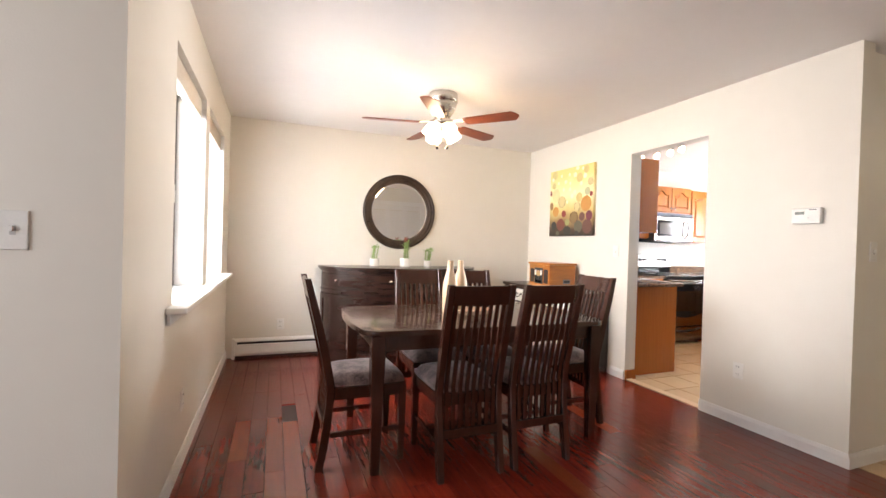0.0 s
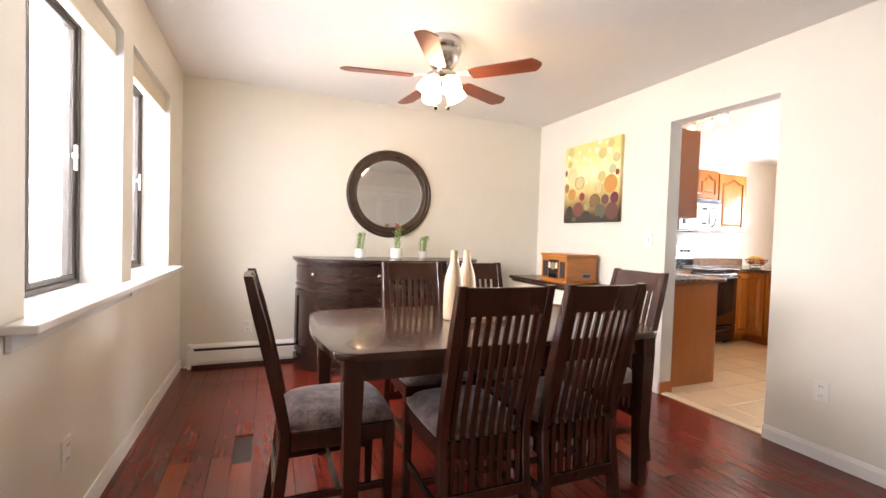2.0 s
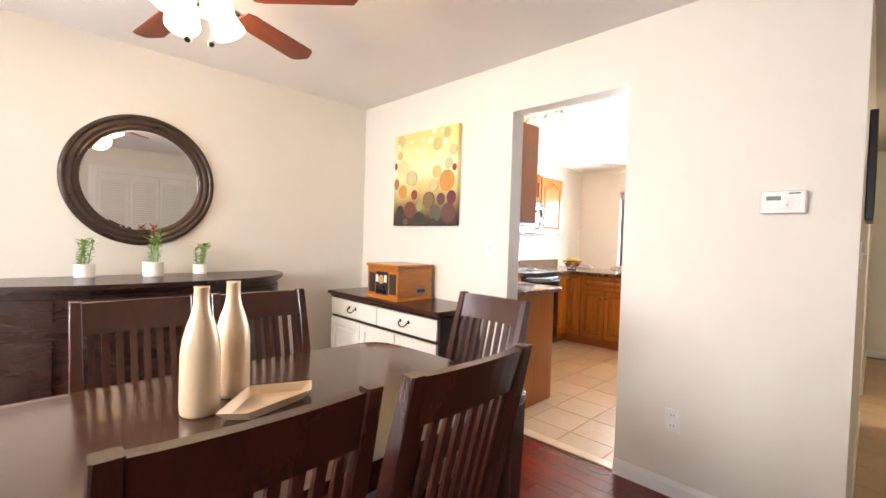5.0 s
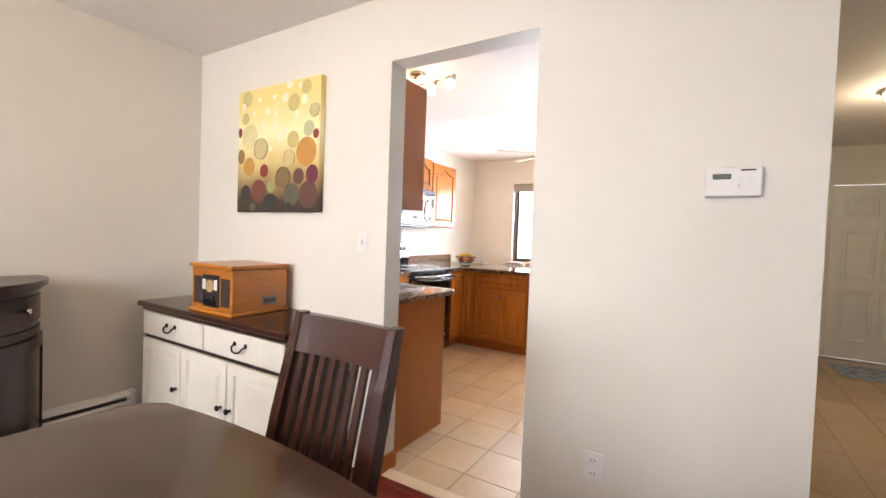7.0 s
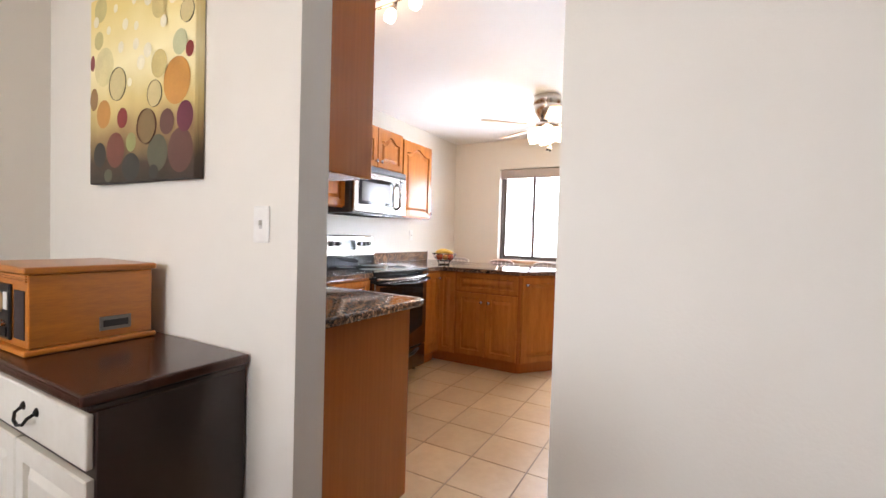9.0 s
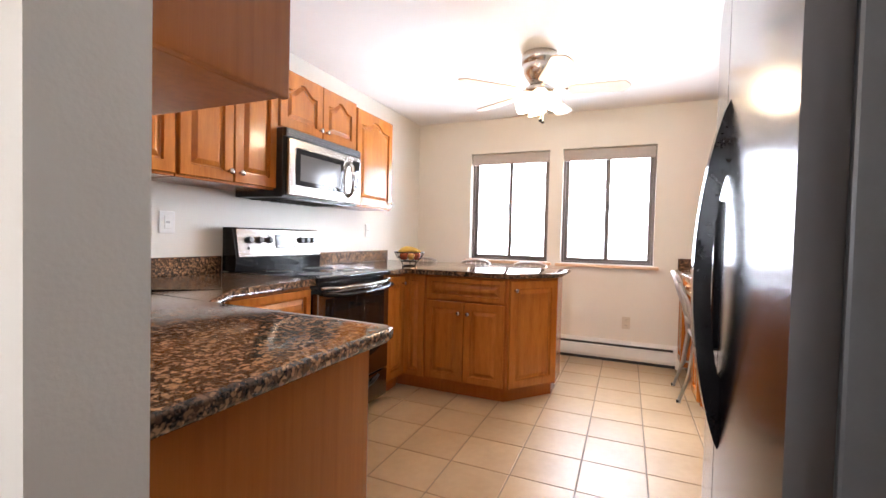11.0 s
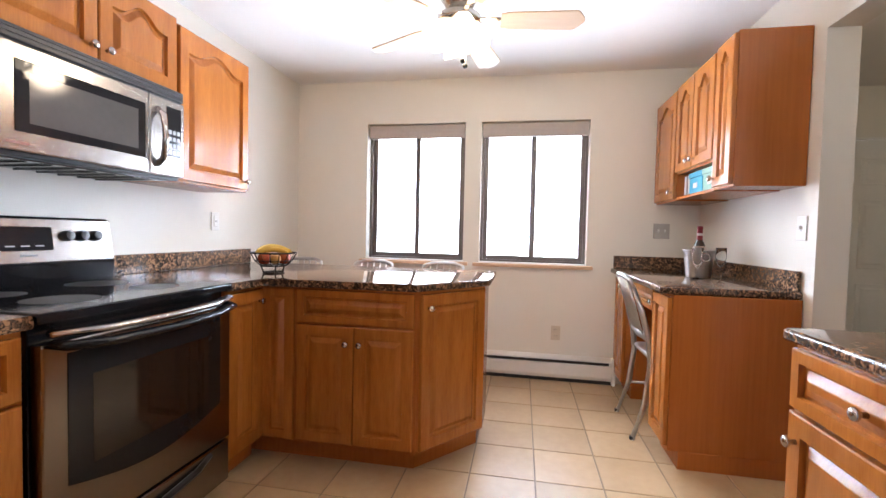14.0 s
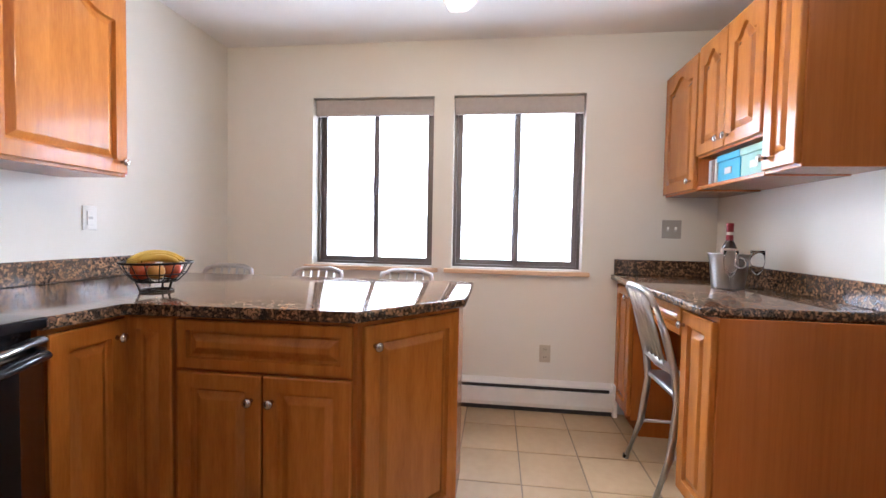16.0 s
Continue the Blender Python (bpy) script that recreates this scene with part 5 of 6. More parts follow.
for k in range(2):
    d = part("door", panel_door(0.445, 0.705, ARCH), MAPLE, near, loc=(0.297, 0.025 + k * 0.45, 0.012), rot=(0, 0, 90))
    knob(d, 0.40 if k == 0 else 0.045, 0.05)
diag = thing("corner_wall_cabinet", "honey maple corner wall cabinet with one arched door", "cabinet", (0, 0, 1.403))
part("body", prism(B(), [(2.99, 4.075), (3.315, 4.075), (3.66, 4.44), (3.66, 4.764), (2.99, 4.764)], 0, 0.74), MAPLE_SIDE, diag)
d = part("door", panel_door(0.44, 0.715, ARCH), MAPLE, diag, loc=(3.335, 4.094, 0.012), rot=(0, 0, math.degrees(math.atan2(0.365, 0.345))))
knob(d, 0.40, 0.05)

# far peninsula: filler cabinet, drawer cabinet, angled end, granite top
cabinet("base_cabinet", "narrow honey maple base cabinet beside the range", (5.25, 4.083, 0), 0, 0.278, 0.68, 0, CB - 0.001, [("d", 0.01, 0.262, 0.105, 0.815, 0.225, 0.76, 0)], 0.09)
pen = thing("base_cabinet", "honey maple peninsula cabinet with drawer, doors and angled end", "cabinet", (0, 0.02, 0))
poly = [(5.53, 4.062), (5.53, 3.255), (5.895, 2.968), (6.13, 2.968), (6.13, 4.765), (5.53, 4.765)]
part("body", prism(B(), poly[::-1], 0.09, CB - 0.001), MAPLE_SIDE, pen)
kick = [(5.575, 4.06), (5.575, 3.275), (5.905, 3.0), (6.10, 3.0), (6.10, 4.7), (5.575, 4.7)]
part("plinth", prism(B(), kick[::-1], 0.0, 0.0895), MAPLE_SIDE, pen)
for nm, y1, y0, z0, z1, kx, kz in (("filler_panel", 4.050, 3.880, 0.10, 0.825, None, 0), ("drawer_front", 3.862, 3.268, 0.665, 0.82, None, 0), ("door", 3.862, 3.568, 0.105, 0.655, 0.262, 0.56), ("door", 3.562, 3.268, 0.105, 0.655, 0.032, 0.56)):
    z0, z1, kz = lift(z0), lift(z1), lift(kz)
    f = part(nm, panel_door(y1 - y0, z1 - z0, stile=0.05 if nm != "drawer_front" else 0.035), MAPLE, pen, loc=(5.529, y1, z0), rot=(0, 0, -90))
    if kx is not None:
        knob(f, kx, kz - z0 + 0.02)
ang = math.degrees(math.atan2(2.968 - 3.255, 5.895 - 5.53))
d = part("door", panel_door(0.43, 0.755), MAPLE, pen, loc=(5.53 + 0.018 * math.cos(math.radians(ang)) - 0.001, 3.255 + 0.018 * math.sin(math.radians(ang)), 0.105), rot=(0, 0, ang))
knob(d, 0.035, 0.69)
c2 = counter("countertop", "polished brown speckled granite peninsula countertop with a clipped corner",
             [(5.243, 4.766), (5.243, 4.048), (5.47, 4.048), (5.492, 4.025), (5.492, 3.270), (5.862, 2.960), (6.41, 2.960), (6.43, 2.980), (6.43, 4.766)], (1, 2, 3, 4, 5, 6, 7))
strip(c2, 5.245, 6.40, YK - 0.022, YK - 0.002)

# small cabinet between the fridge and the hall doorway
cabinet("base_cabinet", "small honey maple cabinet beside the fridge", (4.905, 2.045, 0), 180, 0.555, 0.555, 0, CB - 0.001,
        [("w", 0.012, 0.545, 0.665, 0.82, 0.28, 0.745, 0), ("d", 0.012, 0.545, 0.105, 0.655, 0.05, 0.585, 0)], 0.09)
counter("countertop", "short dark granite countertop beside the fridge", [(4.345, 1.488), (4.93, 1.488), (4.93, 2.06), (4.915, 2.075), (4.345, 2.075)], (1, 2, 3))

# desk run on the side wall
c3 = counter("countertop", "dark granite desk countertop on the side wall", [(5.87, 1.488), (7.107, 1.488), (7.107, 2.112), (5.885, 2.112), (5.87, 2.097)], (2, 3, 4))
strip(c3, 5.885, 7.083, YR + 0.002, YR + 0.022)
strip(c3, 7.086, 7.108, YR + 0.002, 2.095)
cabinet("base_cabinet", "honey maple base cabinet with a door and a plain end panel", (6.135, 2.055, 0), 180, 0.275, 0.565, 0, CB - 0.001, [("d", 0.012, 0.263, 0.105, 0.815, 0.04, 0.76, 0)], 0.09)
cabinet("base_cabinet", "honey maple base cabinet in the desk corner", (7.105, 2.055, 0), 180, 0.30, 0.565, 0, CB - 0.001, [("d", 0.012, 0.288, 0.105, 0.815, 0.25, 0.76, 0)], 0.09)
desk = thing("desk_drawer", "honey maple drawer under the desk top", "drawer", (6.803, 2.05, 0), 180)
part("drawer_box", box(B(), 0.002, 0.664, 0.0, 0.50, 0.735, CB - 0.001), MAPLE_SIDE, desk)
f = part("drawer_front", panel_door(0.64, 0.125, stile=0.032), MAPLE, desk, loc=(0.013, -0.001, 0.742))
knob(f, 0.32, 0.06)
part("back_panel", box(B(), 0.002, 0.664, 0.53, 0.56, 0.0, CB - 0.001), MAPLE_SIDE, desk)

YRU = 1.80
RD = YRU - YR - 0.003
cabinet("wall_cabinet", "honey maple wall cabinet with one arched door and a plain end", (6.092, YRU, 0), 180, 0.207, RD, 1.372, 2.12, [("d", 0.008, 0.199, 1.384, 2.11, 0.035, 1.43, ARCH * 0.8)])
cabinet("wall_cabinet", "honey maple wall cabinet with one arched door in the corner", (7.103, YRU, 0), 180, 0.435, RD, 1.362, 2.10, [("d", 0.008, 0.427, 1.374, 2.09, 0.395, 1.42, ARCH)])
sh = cabinet("wall_cabinet", "honey maple wall cabinet with two arched doors over an open shelf", (6.666, YRU, 0), 180, 0.572, RD, 1.53, 2.11,
             [("d", 0.008, 0.283, 1.54, 2.10, 0.25, 1.585, ARCH), ("d", 0.289, 0.564, 1.54, 2.10, 0.322, 1.585, ARCH)])
part("shelf", box(B(), 0.001, 0.571, 0.0, RD, 1.411, 1.429, 0.002, 1), MAPLE_SIDE, sh)
part("shelf_back", box(B(), 0.001, 0.571, RD - 0.012, RD, 1.4295, 1.5725), MAPLE_SIDE, sh)


def storage_box(label, x0, x1, colour):
    c = mat("card_" + label.split()[0], colour, 0.6, scale=12)
    root = thing("storage_box", label, "box", (x0, YRU - 0.012, 1.4298), 180, "boxes on the open shelf")
    w = x1 - x0
    part("carton", box(B(), -w, 0, 0.006, 0.25, 0, 0.095, 0.002), c, root)
    part("lid", box(B(), -w - 0.004, 0.004, 0.0, 0.256, 0.0955, 0.128, 0.003), c, root)
    part("label_holder", box(B(), -w / 2 - 0.028, -w / 2 + 0.028, 0.002, 0.0058, 0.032, 0.062, 0.001), WHITE, root, "white label")


storage_box("turquoise cardboard storage box with a white label", 6.31, 6.50, (0.03, 0.36, 0.55))
storage_box("pale green cardboard storage box with a white label", 6.10, 6.30, (0.33, 0.56, 0.47))
for i, c in enumerate(((0.6, 0.58, 0.55), (0.25, 0.16, 0.13), (0.65, 0.6, 0.52))):
    bk = thing("book", "thin book standing on the open shelf", "book", (6.62 - i * 0.03, YRU - 0.03, 1.4298), 180, "books on the open shelf")
    part("cover", box(B(), 0, 0.022, 0, 0.16, 0, 0.125, 0.001), mat("book_cover", c, 0.6), bk)
    part("pages", box(B(), 0.002, 0.020, 0.161, 0.1625, 0.003, 0.122), WHITE, bk)


# stainless side-by-side fridge
def fridge():
    X0, X1, XS, YF, H = 3.41, 4.278, 3.862, 2.315, 1.755
    root = thing("fridge", "stainless side-by-side fridge with black handles and an ice dispenser", "fridge", (0, 0, 0), tall=1.035)
    part("cabinet_body", box(B(), X0 + 0.004, X1 - 0.004, 1.50, YF - 0.075, 0.025, H - 0.01, 0.006), mat("fridge_grey", (0.10, 0.10, 0.105), 0.4, scale=20), root)
    part("base_grille", box(B(), X0 + 0.01, X1 - 0.01, YF - 0.075, YF - 0.05, 0.0, 0.085, 0.003), BLACK_SOFT, root)

    def door(a, b, hole=None):
        bm, n = B(), 12
        xs = sorted({a + (b - a) * i / n for i in range(n + 1)} | ({hole[0], hole[1]} if hole else set()))
        zs = [0.09] + ([hole[2], hole[3]] if hole else []) + [H]
        yf = lambda x: YF - 0.045 * max(0.0, (x - 3.8) / 0.48) ** 1.6 - 0.012 * max(0.0, (3.75 - x) / 0.34) ** 2
        made = {}

        def v(x, z, front):
            k = (round(x, 5), round(z, 5), front)
            if k not in made:
                made[k] = bm.verts.new((x, yf(x) if front else YF - 0.07, z))
            return made[k]
        inside = lambda x, z: hole and hole[0] < x < hole[1] and hole[2] < z < hole[3]
        for p, q in zip(xs, xs[1:]):
            for r, s in zip(zs, zs[1:]):
                if inside((p + q) / 2, (r + s) / 2):
                    continue
                for f in (True, False):
                    bm.faces.new([v(x, z, f) for x, z in ((p, r), (q, r), (q, s), (p, s))])
            for z in (zs[0], zs[-1]):
                bm.faces.new((v(p, z, True), v(q, z, True), v(q, z, False), v(p, z, False)))
        for x in (xs[0], xs[-1]):
            for r, s in zip(zs, zs[1:]):
                bm.faces.new((v(x, r, True), v(x, s, True), v(x, s, False), v(x, r, False)))
        return bm
    dl = smooth_by_angle(part("fridge_door", door(X0, XS - 0.004), DARK_STEEL, root, "brushed steel door"))
    hole = (3.99, 4.260, 0.838, 1.212)
    df = smooth_by_angle(part("freezer_door", door(XS + 0.004, X1, hole), DARK_STEEL, root, "brushed steel door with a dispenser"))
    bm = B()
    a, b, r, s = hole
    for p, q, t, u in ((a, a + 0.02, r, s), (b - 0.02, b, r, s), (a + 0.02, b - 0.02, r, r + 0.025), (a + 0.02, b - 0.02, s - 0.018, s), (a + 0.02, b - 0.02, s - 0.135, s - 0.115)):
        box(bm, p, q, YF - 0.06, YF - 0.018, t, u, 0.004)
    part("dispenser_frame", bm, mat("slate_plastic", (0.022, 0.024, 0.034), 0.3), df)
    part("dispenser_panel", box(B(), a + 0.02, b - 0.02, YF - 0.045, YF - 0.03, s - 0.115, s - 0.018), mat("smoked_mirror", (0.16, 0.155, 0.16), 0.05, metal=1.0, scale=6, bump=0.5, bump_scale=9), df, "glossy grey control panel")
    part("dispenser_niche", box(B(), a + 0.001, b - 0.001, YF - 0.0695, YF - 0.064, r + 0.001, s - 0.001), BLACK, df)
    part("paddle", box(B(), (a + b) / 2 - 0.03, (a + b) / 2 + 0.03, YF - 0.062, YF - 0.05, r + 0.12, r + 0.17, 0.006), BLACK, df)
    part("drip_tray", box(B(), a + 0.021, b - 0.021, YF - 0.062, YF - 0.022, r + 0.026, r + 0.032), BLACK_SOFT, df)
    for k in range(6):
        part("control_button", lathe(B(), [(0, 0), (0.007, 0), (0.006, 0.003), (0, 0.003)], 10), mat("button_grey", (0.35, 0.36, 0.38), 0.3), df, loc=(a + 0.06 + k * 0.03, YF - 0.030, s - 0.075), rot=(-90, 0, 0))
    bm, front, back = B(), [], []
    for i in range(37):
        t = i / 36
        z, hole_t = 0.64 + 0.80 * t, min(1.0, max(0.0, (t - 0.2) / 0.6))
        yo, yi = YF - 0.002 + 0.064 * math.sin(math.pi * t) ** 0.75, YF - 0.006 + 0.031 * math.sin(math.pi * hole_t) ** 0.5
        for row, dx in ((front, -0.019), (back, 0.019)):
            row.append([bm.verts.new((XS - 0.027 + dx, y, z)) for y in (yi, yo)])
    for i in range(36):
        f0, f1, b0, b1 = front[i], front[i + 1], back[i], back[i + 1]
        for quad in ((f0[0], f0[1], f1[1], f1[0]), (b0[0], b0[1], b1[1], b1[0]), (f0[1], b0[1], b1[1], f1[1]), (f0[0], b0[0], b1[0], f1[0])):
            bm.faces.new(quad)
    for f, b in ((front[0], back[0]), (front[-1], back[-1])):
        bm.faces.new((f[0], f[1], b[1], b[0]))
    bmesh.ops.bevel(bm, geom=[e for e in bm.edges if len(e.link_faces) == 2 and e.calc_face_angle() > 0.9 and e.calc_length() < 0.033], offset=0.008, segments=3, affect="EDGES", profile=0.5)
    smooth_by_angle(part("handle", bm, BLACK, dl, "black bowed handle"), 50)
    part("grip_bar", box(B(), XS + 0.016, XS + 0.044, YF - 0.03, YF + 0.012, 0.855, 1.215, 0.008, 3), BLACK, df, "black grip bar")
    return root


fridge()


# brushed aluminium chairs
def aluminium_chair():
    root = thing("metal_chair", "brushed aluminium slat-back chair", "chair", group="aluminium chairs", tall=1.04)
    for s in (-1, 1):
        pts = [(s * 0.20, 0.265, 0.0), (s * 0.19, 0.20, 0.20), (s * 0.18, 0.175, 0.42), (s * 0.178, 0.19, 0.55), (s * 0.172, 0.23, 0.70), (s * 0.160, 0.275, 0.83)]
        part("back_leg", tube(B(), pts, 0.017, 10, flat=0.7), ALU, root, smooth=True)
        part("front_leg", tube(B(), [(s * 0.19, -0.21, 0.0), (s * 0.18, -0.195, 0.25), (s * 0.175, -0.18, 0.44)], 0.013, 10), ALU, root, smooth=True)
        part("side_stretcher", tube(B(), [(s * 0.187, -0.20, 0.20), (s * 0.189, 0.20, 0.20)], 0.008, 8), ALU, root, smooth=True)
        part("foot_glide", lathe(B(), [(0, 0), (0.015, 0), (0.015, 0.018), (0, 0.018)], 10), BLACK_SOFT, root, loc=(s * 0.20, 0.265, 0.0))
    part("cross_stretcher", tube(B(), [(-0.187, 0.0, 0.20), (0.187, 0.0, 0.20)], 0.008, 8), ALU, root, smooth=True)
    part("front_stretcher", tube(B(), [(-0.187, -0.20, 0.24), (0.187, -0.20, 0.24)], 0.008, 8), ALU, root, smooth=True)
    bm = B()
    poly = [(-0.20, -0.20), (-0.17, -0.225), (0.17, -0.225), (0.20, -0.20), (0.185, 0.16), (0.15, 0.185), (-0.15, 0.185), (-0.185, 0.16)]
    prism(bm, poly, 0.437, 0.462, 0.009, 3)
    smooth_by_angle(part("seat", bm, ALU, root))
    part("top_rail", tube(B(), [(-0.160, 0.275, 0.825), (-0.145, 0.297, 0.872), (-0.09, 0.308, 0.889), (0, 0.312, 0.893), (0.09, 0.308, 0.889), (0.145, 0.297, 0.872), (0.160, 0.275, 0.825)], 0.0145, 10), ALU, root, smooth=True)
    part("lower_rail", tube(B(), [(-0.176, 0.19, 0.56), (0, 0.202, 0.555), (0.176, 0.19, 0.56)], 0.014, 10, flat=1.6), ALU, root, smooth=True)
    for k in range(5):
        x = -0.10 + 0.05 * k
        part("slat", tube(B(), [(x, 0.202, 0.56), (x, 0.255, 0.72), (x, 0.305, 0.88)], 0.011, 8, flat=0.4), ALU, root, smooth=True)
    return root


mc = aluminium_chair()
mc.matrix_basis = pose(6.35, 1.885, 0, 0, 0, 0) @ Matrix.Diagonal((1, 1, 1.04, 1))
tagged(mc, "brushed aluminium slat-back chair pushed under the desk top")
for y, a in ((4.50, -88), (3.935, -92), (3.375, -90)):
    tagged(copy_thing(mc, pose(6.44, y, 0, 0, 0, a)), "brushed aluminium slat-back chair behind the peninsula")

# fruit bowl
bowl = thing("wire_bowl", "black wire fruit bowl on the granite peninsula", "bowl", (5.755, 4.16, CT))
for r, z, w in ((0.122, 0.112, 0.0045), (0.070, 0.040, 0.003), (0.100, 0.070, 0.0025)):
    part("ring", tube(B(), [(r * math.cos(a * math.pi / 16), r * math.sin(a * math.pi / 16), z) for a in range(32)], w, 6, True), IRON, bowl, smooth=True)
for k in range(16):
    a = k * math.pi / 8
    part("rib", tube(B(), [(r * math.cos(a), r * math.sin(a), z) for r, z in ((0.02, 0.034), (0.070, 0.040), (0.100, 0.070), (0.122, 0.112))], 0.002, 5), IRON, bowl)
part("foot_ring", tube(B(), [(0.055 * math.cos(a * math.pi / 12), 0.055 * math.sin(a * math.pi / 12), 0.004) for a in range(24)], 0.004, 6, True), IRON, bowl)
for k in range(3):
    a = k * 2.094 + 0.4
    part("leg", tube(B(), [(0.055 * math.cos(a), 0.055 * math.sin(a), 0.004), (0.070 * math.cos(a), 0.070 * math.sin(a), 0.040)], 0.004, 6), IRON, bowl)
RED, YEL, ORA = mat("apple_skin", (0.32, 0.025, 0.02), 0.25, dark=(0.42, 0.13, 0.04), scale=14), mat("banana_skin", (0.66, 0.44, 0.05), 0.45, dark=(0.5, 0.32, 0.05), scale=10), mat("pear_skin", (0.52, 0.27, 0.05), 0.35, dark=(0.42, 0.16, 0.03), scale=12)


def fruit(name, label, x, y, z, r, m):
    root = thing(name, label, name, (5.755 + x, 4.16 + y, CT + z))
    part("flesh", lathe(B(), [(0, -0.78 * r), (0.35 * r, -0.9 * r), (0.75 * r, -0.68 * r), (0.99 * r, -0.1 * r), (0.95 * r, 0.4 * r), (0.65 * r, 0.8 * r), (0.3 * r, 0.85 * r), (0, 0.68 * r)], 18), m, root, smooth=True)
    part("stem", tube(B(), [(0, 0, 0.66 * r), (0.004, 0, 1.0 * r)], 0.0022, 5), IRON, root)


fruit("apple", "red apple in the wire bowl", -0.052, 0.022, 0.082, 0.036, RED)
fruit("apple", "red apple in the wire bowl", 0.005, -0.062, 0.082, 0.034, RED)
fruit("pear", "golden pear in the wire bowl", -0.050, -0.040, 0.080, 0.030, ORA)
fruit("apple", "red apple in the wire bowl", 0.055, -0.010, 0.082, 0.035, RED)
fruit("pear", "golden pear in the wire bowl", 0.015, 0.055, 0.082, 0.034, ORA)
for k in range(3):
    b = thing("banana", "ripe yellow banana on top of the fruit", "banana", (5.755, 4.16, CT + 0.108 + 0.008 * k), -70 + 14 * k)
    pts = [(0.092 * (-1 + 2 * i / 12), -0.030 + 0.05 * (1 - (-1 + 2 * i / 12) ** 2) + 0.012 * k, 0.02 * (1 - (-1 + 2 * i / 12) ** 2)) for i in range(13)]
    part("peel", tube(B(), pts, [0.004, 0.007, 0.011, 0.013, 0.0145, 0.015, 0.015, 0.015, 0.0145, 0.013, 0.011, 0.006, 0.004], 8), YEL, b, smooth=True)

# ice bucket with bottle and glasses
bucket = thing("ice_bucket", "polished steel ice bucket on the desk top", "bucket", (6.53, 1.70, CT))
part("pail", lathe(B(), [(0, 0.0), (0.066, 0.0), (0.070, 0.006), (0.085, 0.15), (0.092, 0.168), (0.095, 0.172), (0.089, 0.172), (0.082, 0.15), (0.066, 0.012), (0, 0.010)], 32), BUCKET, bucket, smooth=True)
for s in (-1, 1):
    part("ring_handle", tube(B(), [(s * 0.092 + s * 0.012 + 0.004 * math.sin(a * math.pi / 8), 0.024 * math.cos(a * math.pi / 8), 0.132 + 0.024 * math.sin(a * math.pi / 8)) for a in range(16)], 0.0035, 6, True), CHROME, bucket, smooth=True)
bottle = thing("wine_bottle", "dark wine bottle with a red foil neck in the bucket", "bottle", (6.54, 1.695, CT + 0.012))
part("glass_body", lathe(B(), [(0, 0), (0.036, 0), (0.038, 0.01), (0.038, 0.16), (0.030, 0.195), (0.016, 0.225), (0.014, 0.25), (0, 0.25)], 24), mat("bottle_glass", (0.03, 0.015, 0.012), 0.06), bottle, smooth=True)
part("foil", lathe(B(), [(0.0145, 0.215), (0.0165, 0.225), (0.0155, 0.29), (0.017, 0.295), (0.017, 0.31), (0, 0.312)], 20), mat("red_foil", (0.22, 0.02, 0.03), 0.3, metal=0.4), bottle, "dark red foil", smooth=True)
part("neck_label", lathe(B(), [(0.0162, 0.252), (0.0165, 0.252), (0.0163, 0.266), (0.016, 0.266)], 20), WHITE, bottle)
part("paper_label", lathe(B(), [(0.0383, 0.155), (0.0386, 0.155), (0.0350, 0.185), (0.0346, 0.185)], 24), mat("label_paper", (0.5, 0.36, 0.30), 0.6), bottle)
for x, y in ((6.40, 1.755), (6.50, 1.585)):
    g = thing("champagne_flute", "clear glass flute standing by the ice bucket", "glass", (x, y, CT), group="flutes by the ice bucket")
    part("foot", lathe(B(), [(0, 0), (0.033, 0), (0.033, 0.0025), (0.006, 0.008), (0, 0.008)], 24), CLEAR, g, smooth=True)
    part("stem", lathe(B(), [(0, 0.008), (0.0045, 0.008), (0.004, 0.07), (0, 0.07)], 12), CLEAR, g, smooth=True)
    part("bowl", lathe(B(), [(0, 0.0705), (0.010, 0.071), (0.026, 0.10), (0.031, 0.14), (0.030, 0.19), (0.028, 0.19), (0.029, 0.14), (0.024, 0.102), (0, 0.074)], 24), CLEAR, g, smooth=True)

heater(0, 1.62, 0, (XW - 0.002, 3.71, 0), -90, "white enamelled baseboard heater under the kitchen windows")
plate("outlet", "beige outlet below the kitchen windows", (XW, 2.515, 0.375), -90, "outlet", material=mat("beige_plate", (0.60, 0.53, 0.42), 0.4))
plate("outlet", "steel double plate on the window wall", (XW, 1.755, 1.208), -90, 2, w=0.116, material=mat("grey_plate", (0.40, 0.37, 0.33), 0.4, metal=0.3))
plate("outlet", "white rocker outlet on the kitchen back wall", (6.05, YK, 1.198), 0, "rocker")
plate("outlet", "white rocker outlet above the sink counter", (4.149, YK, 1.196), 0, "rocker", w=0.085)
plate("light_switch", "white toggle switch on the side wall", (5.90, YR, 1.215), 180, 1)
ceiling_fan(5.66, 3.13, HK - 0.001, 2.18, 0.60, -83, BLADE_MAPLE, NICKEL, "ceiling fan with pale maple blades and lit glass shades")

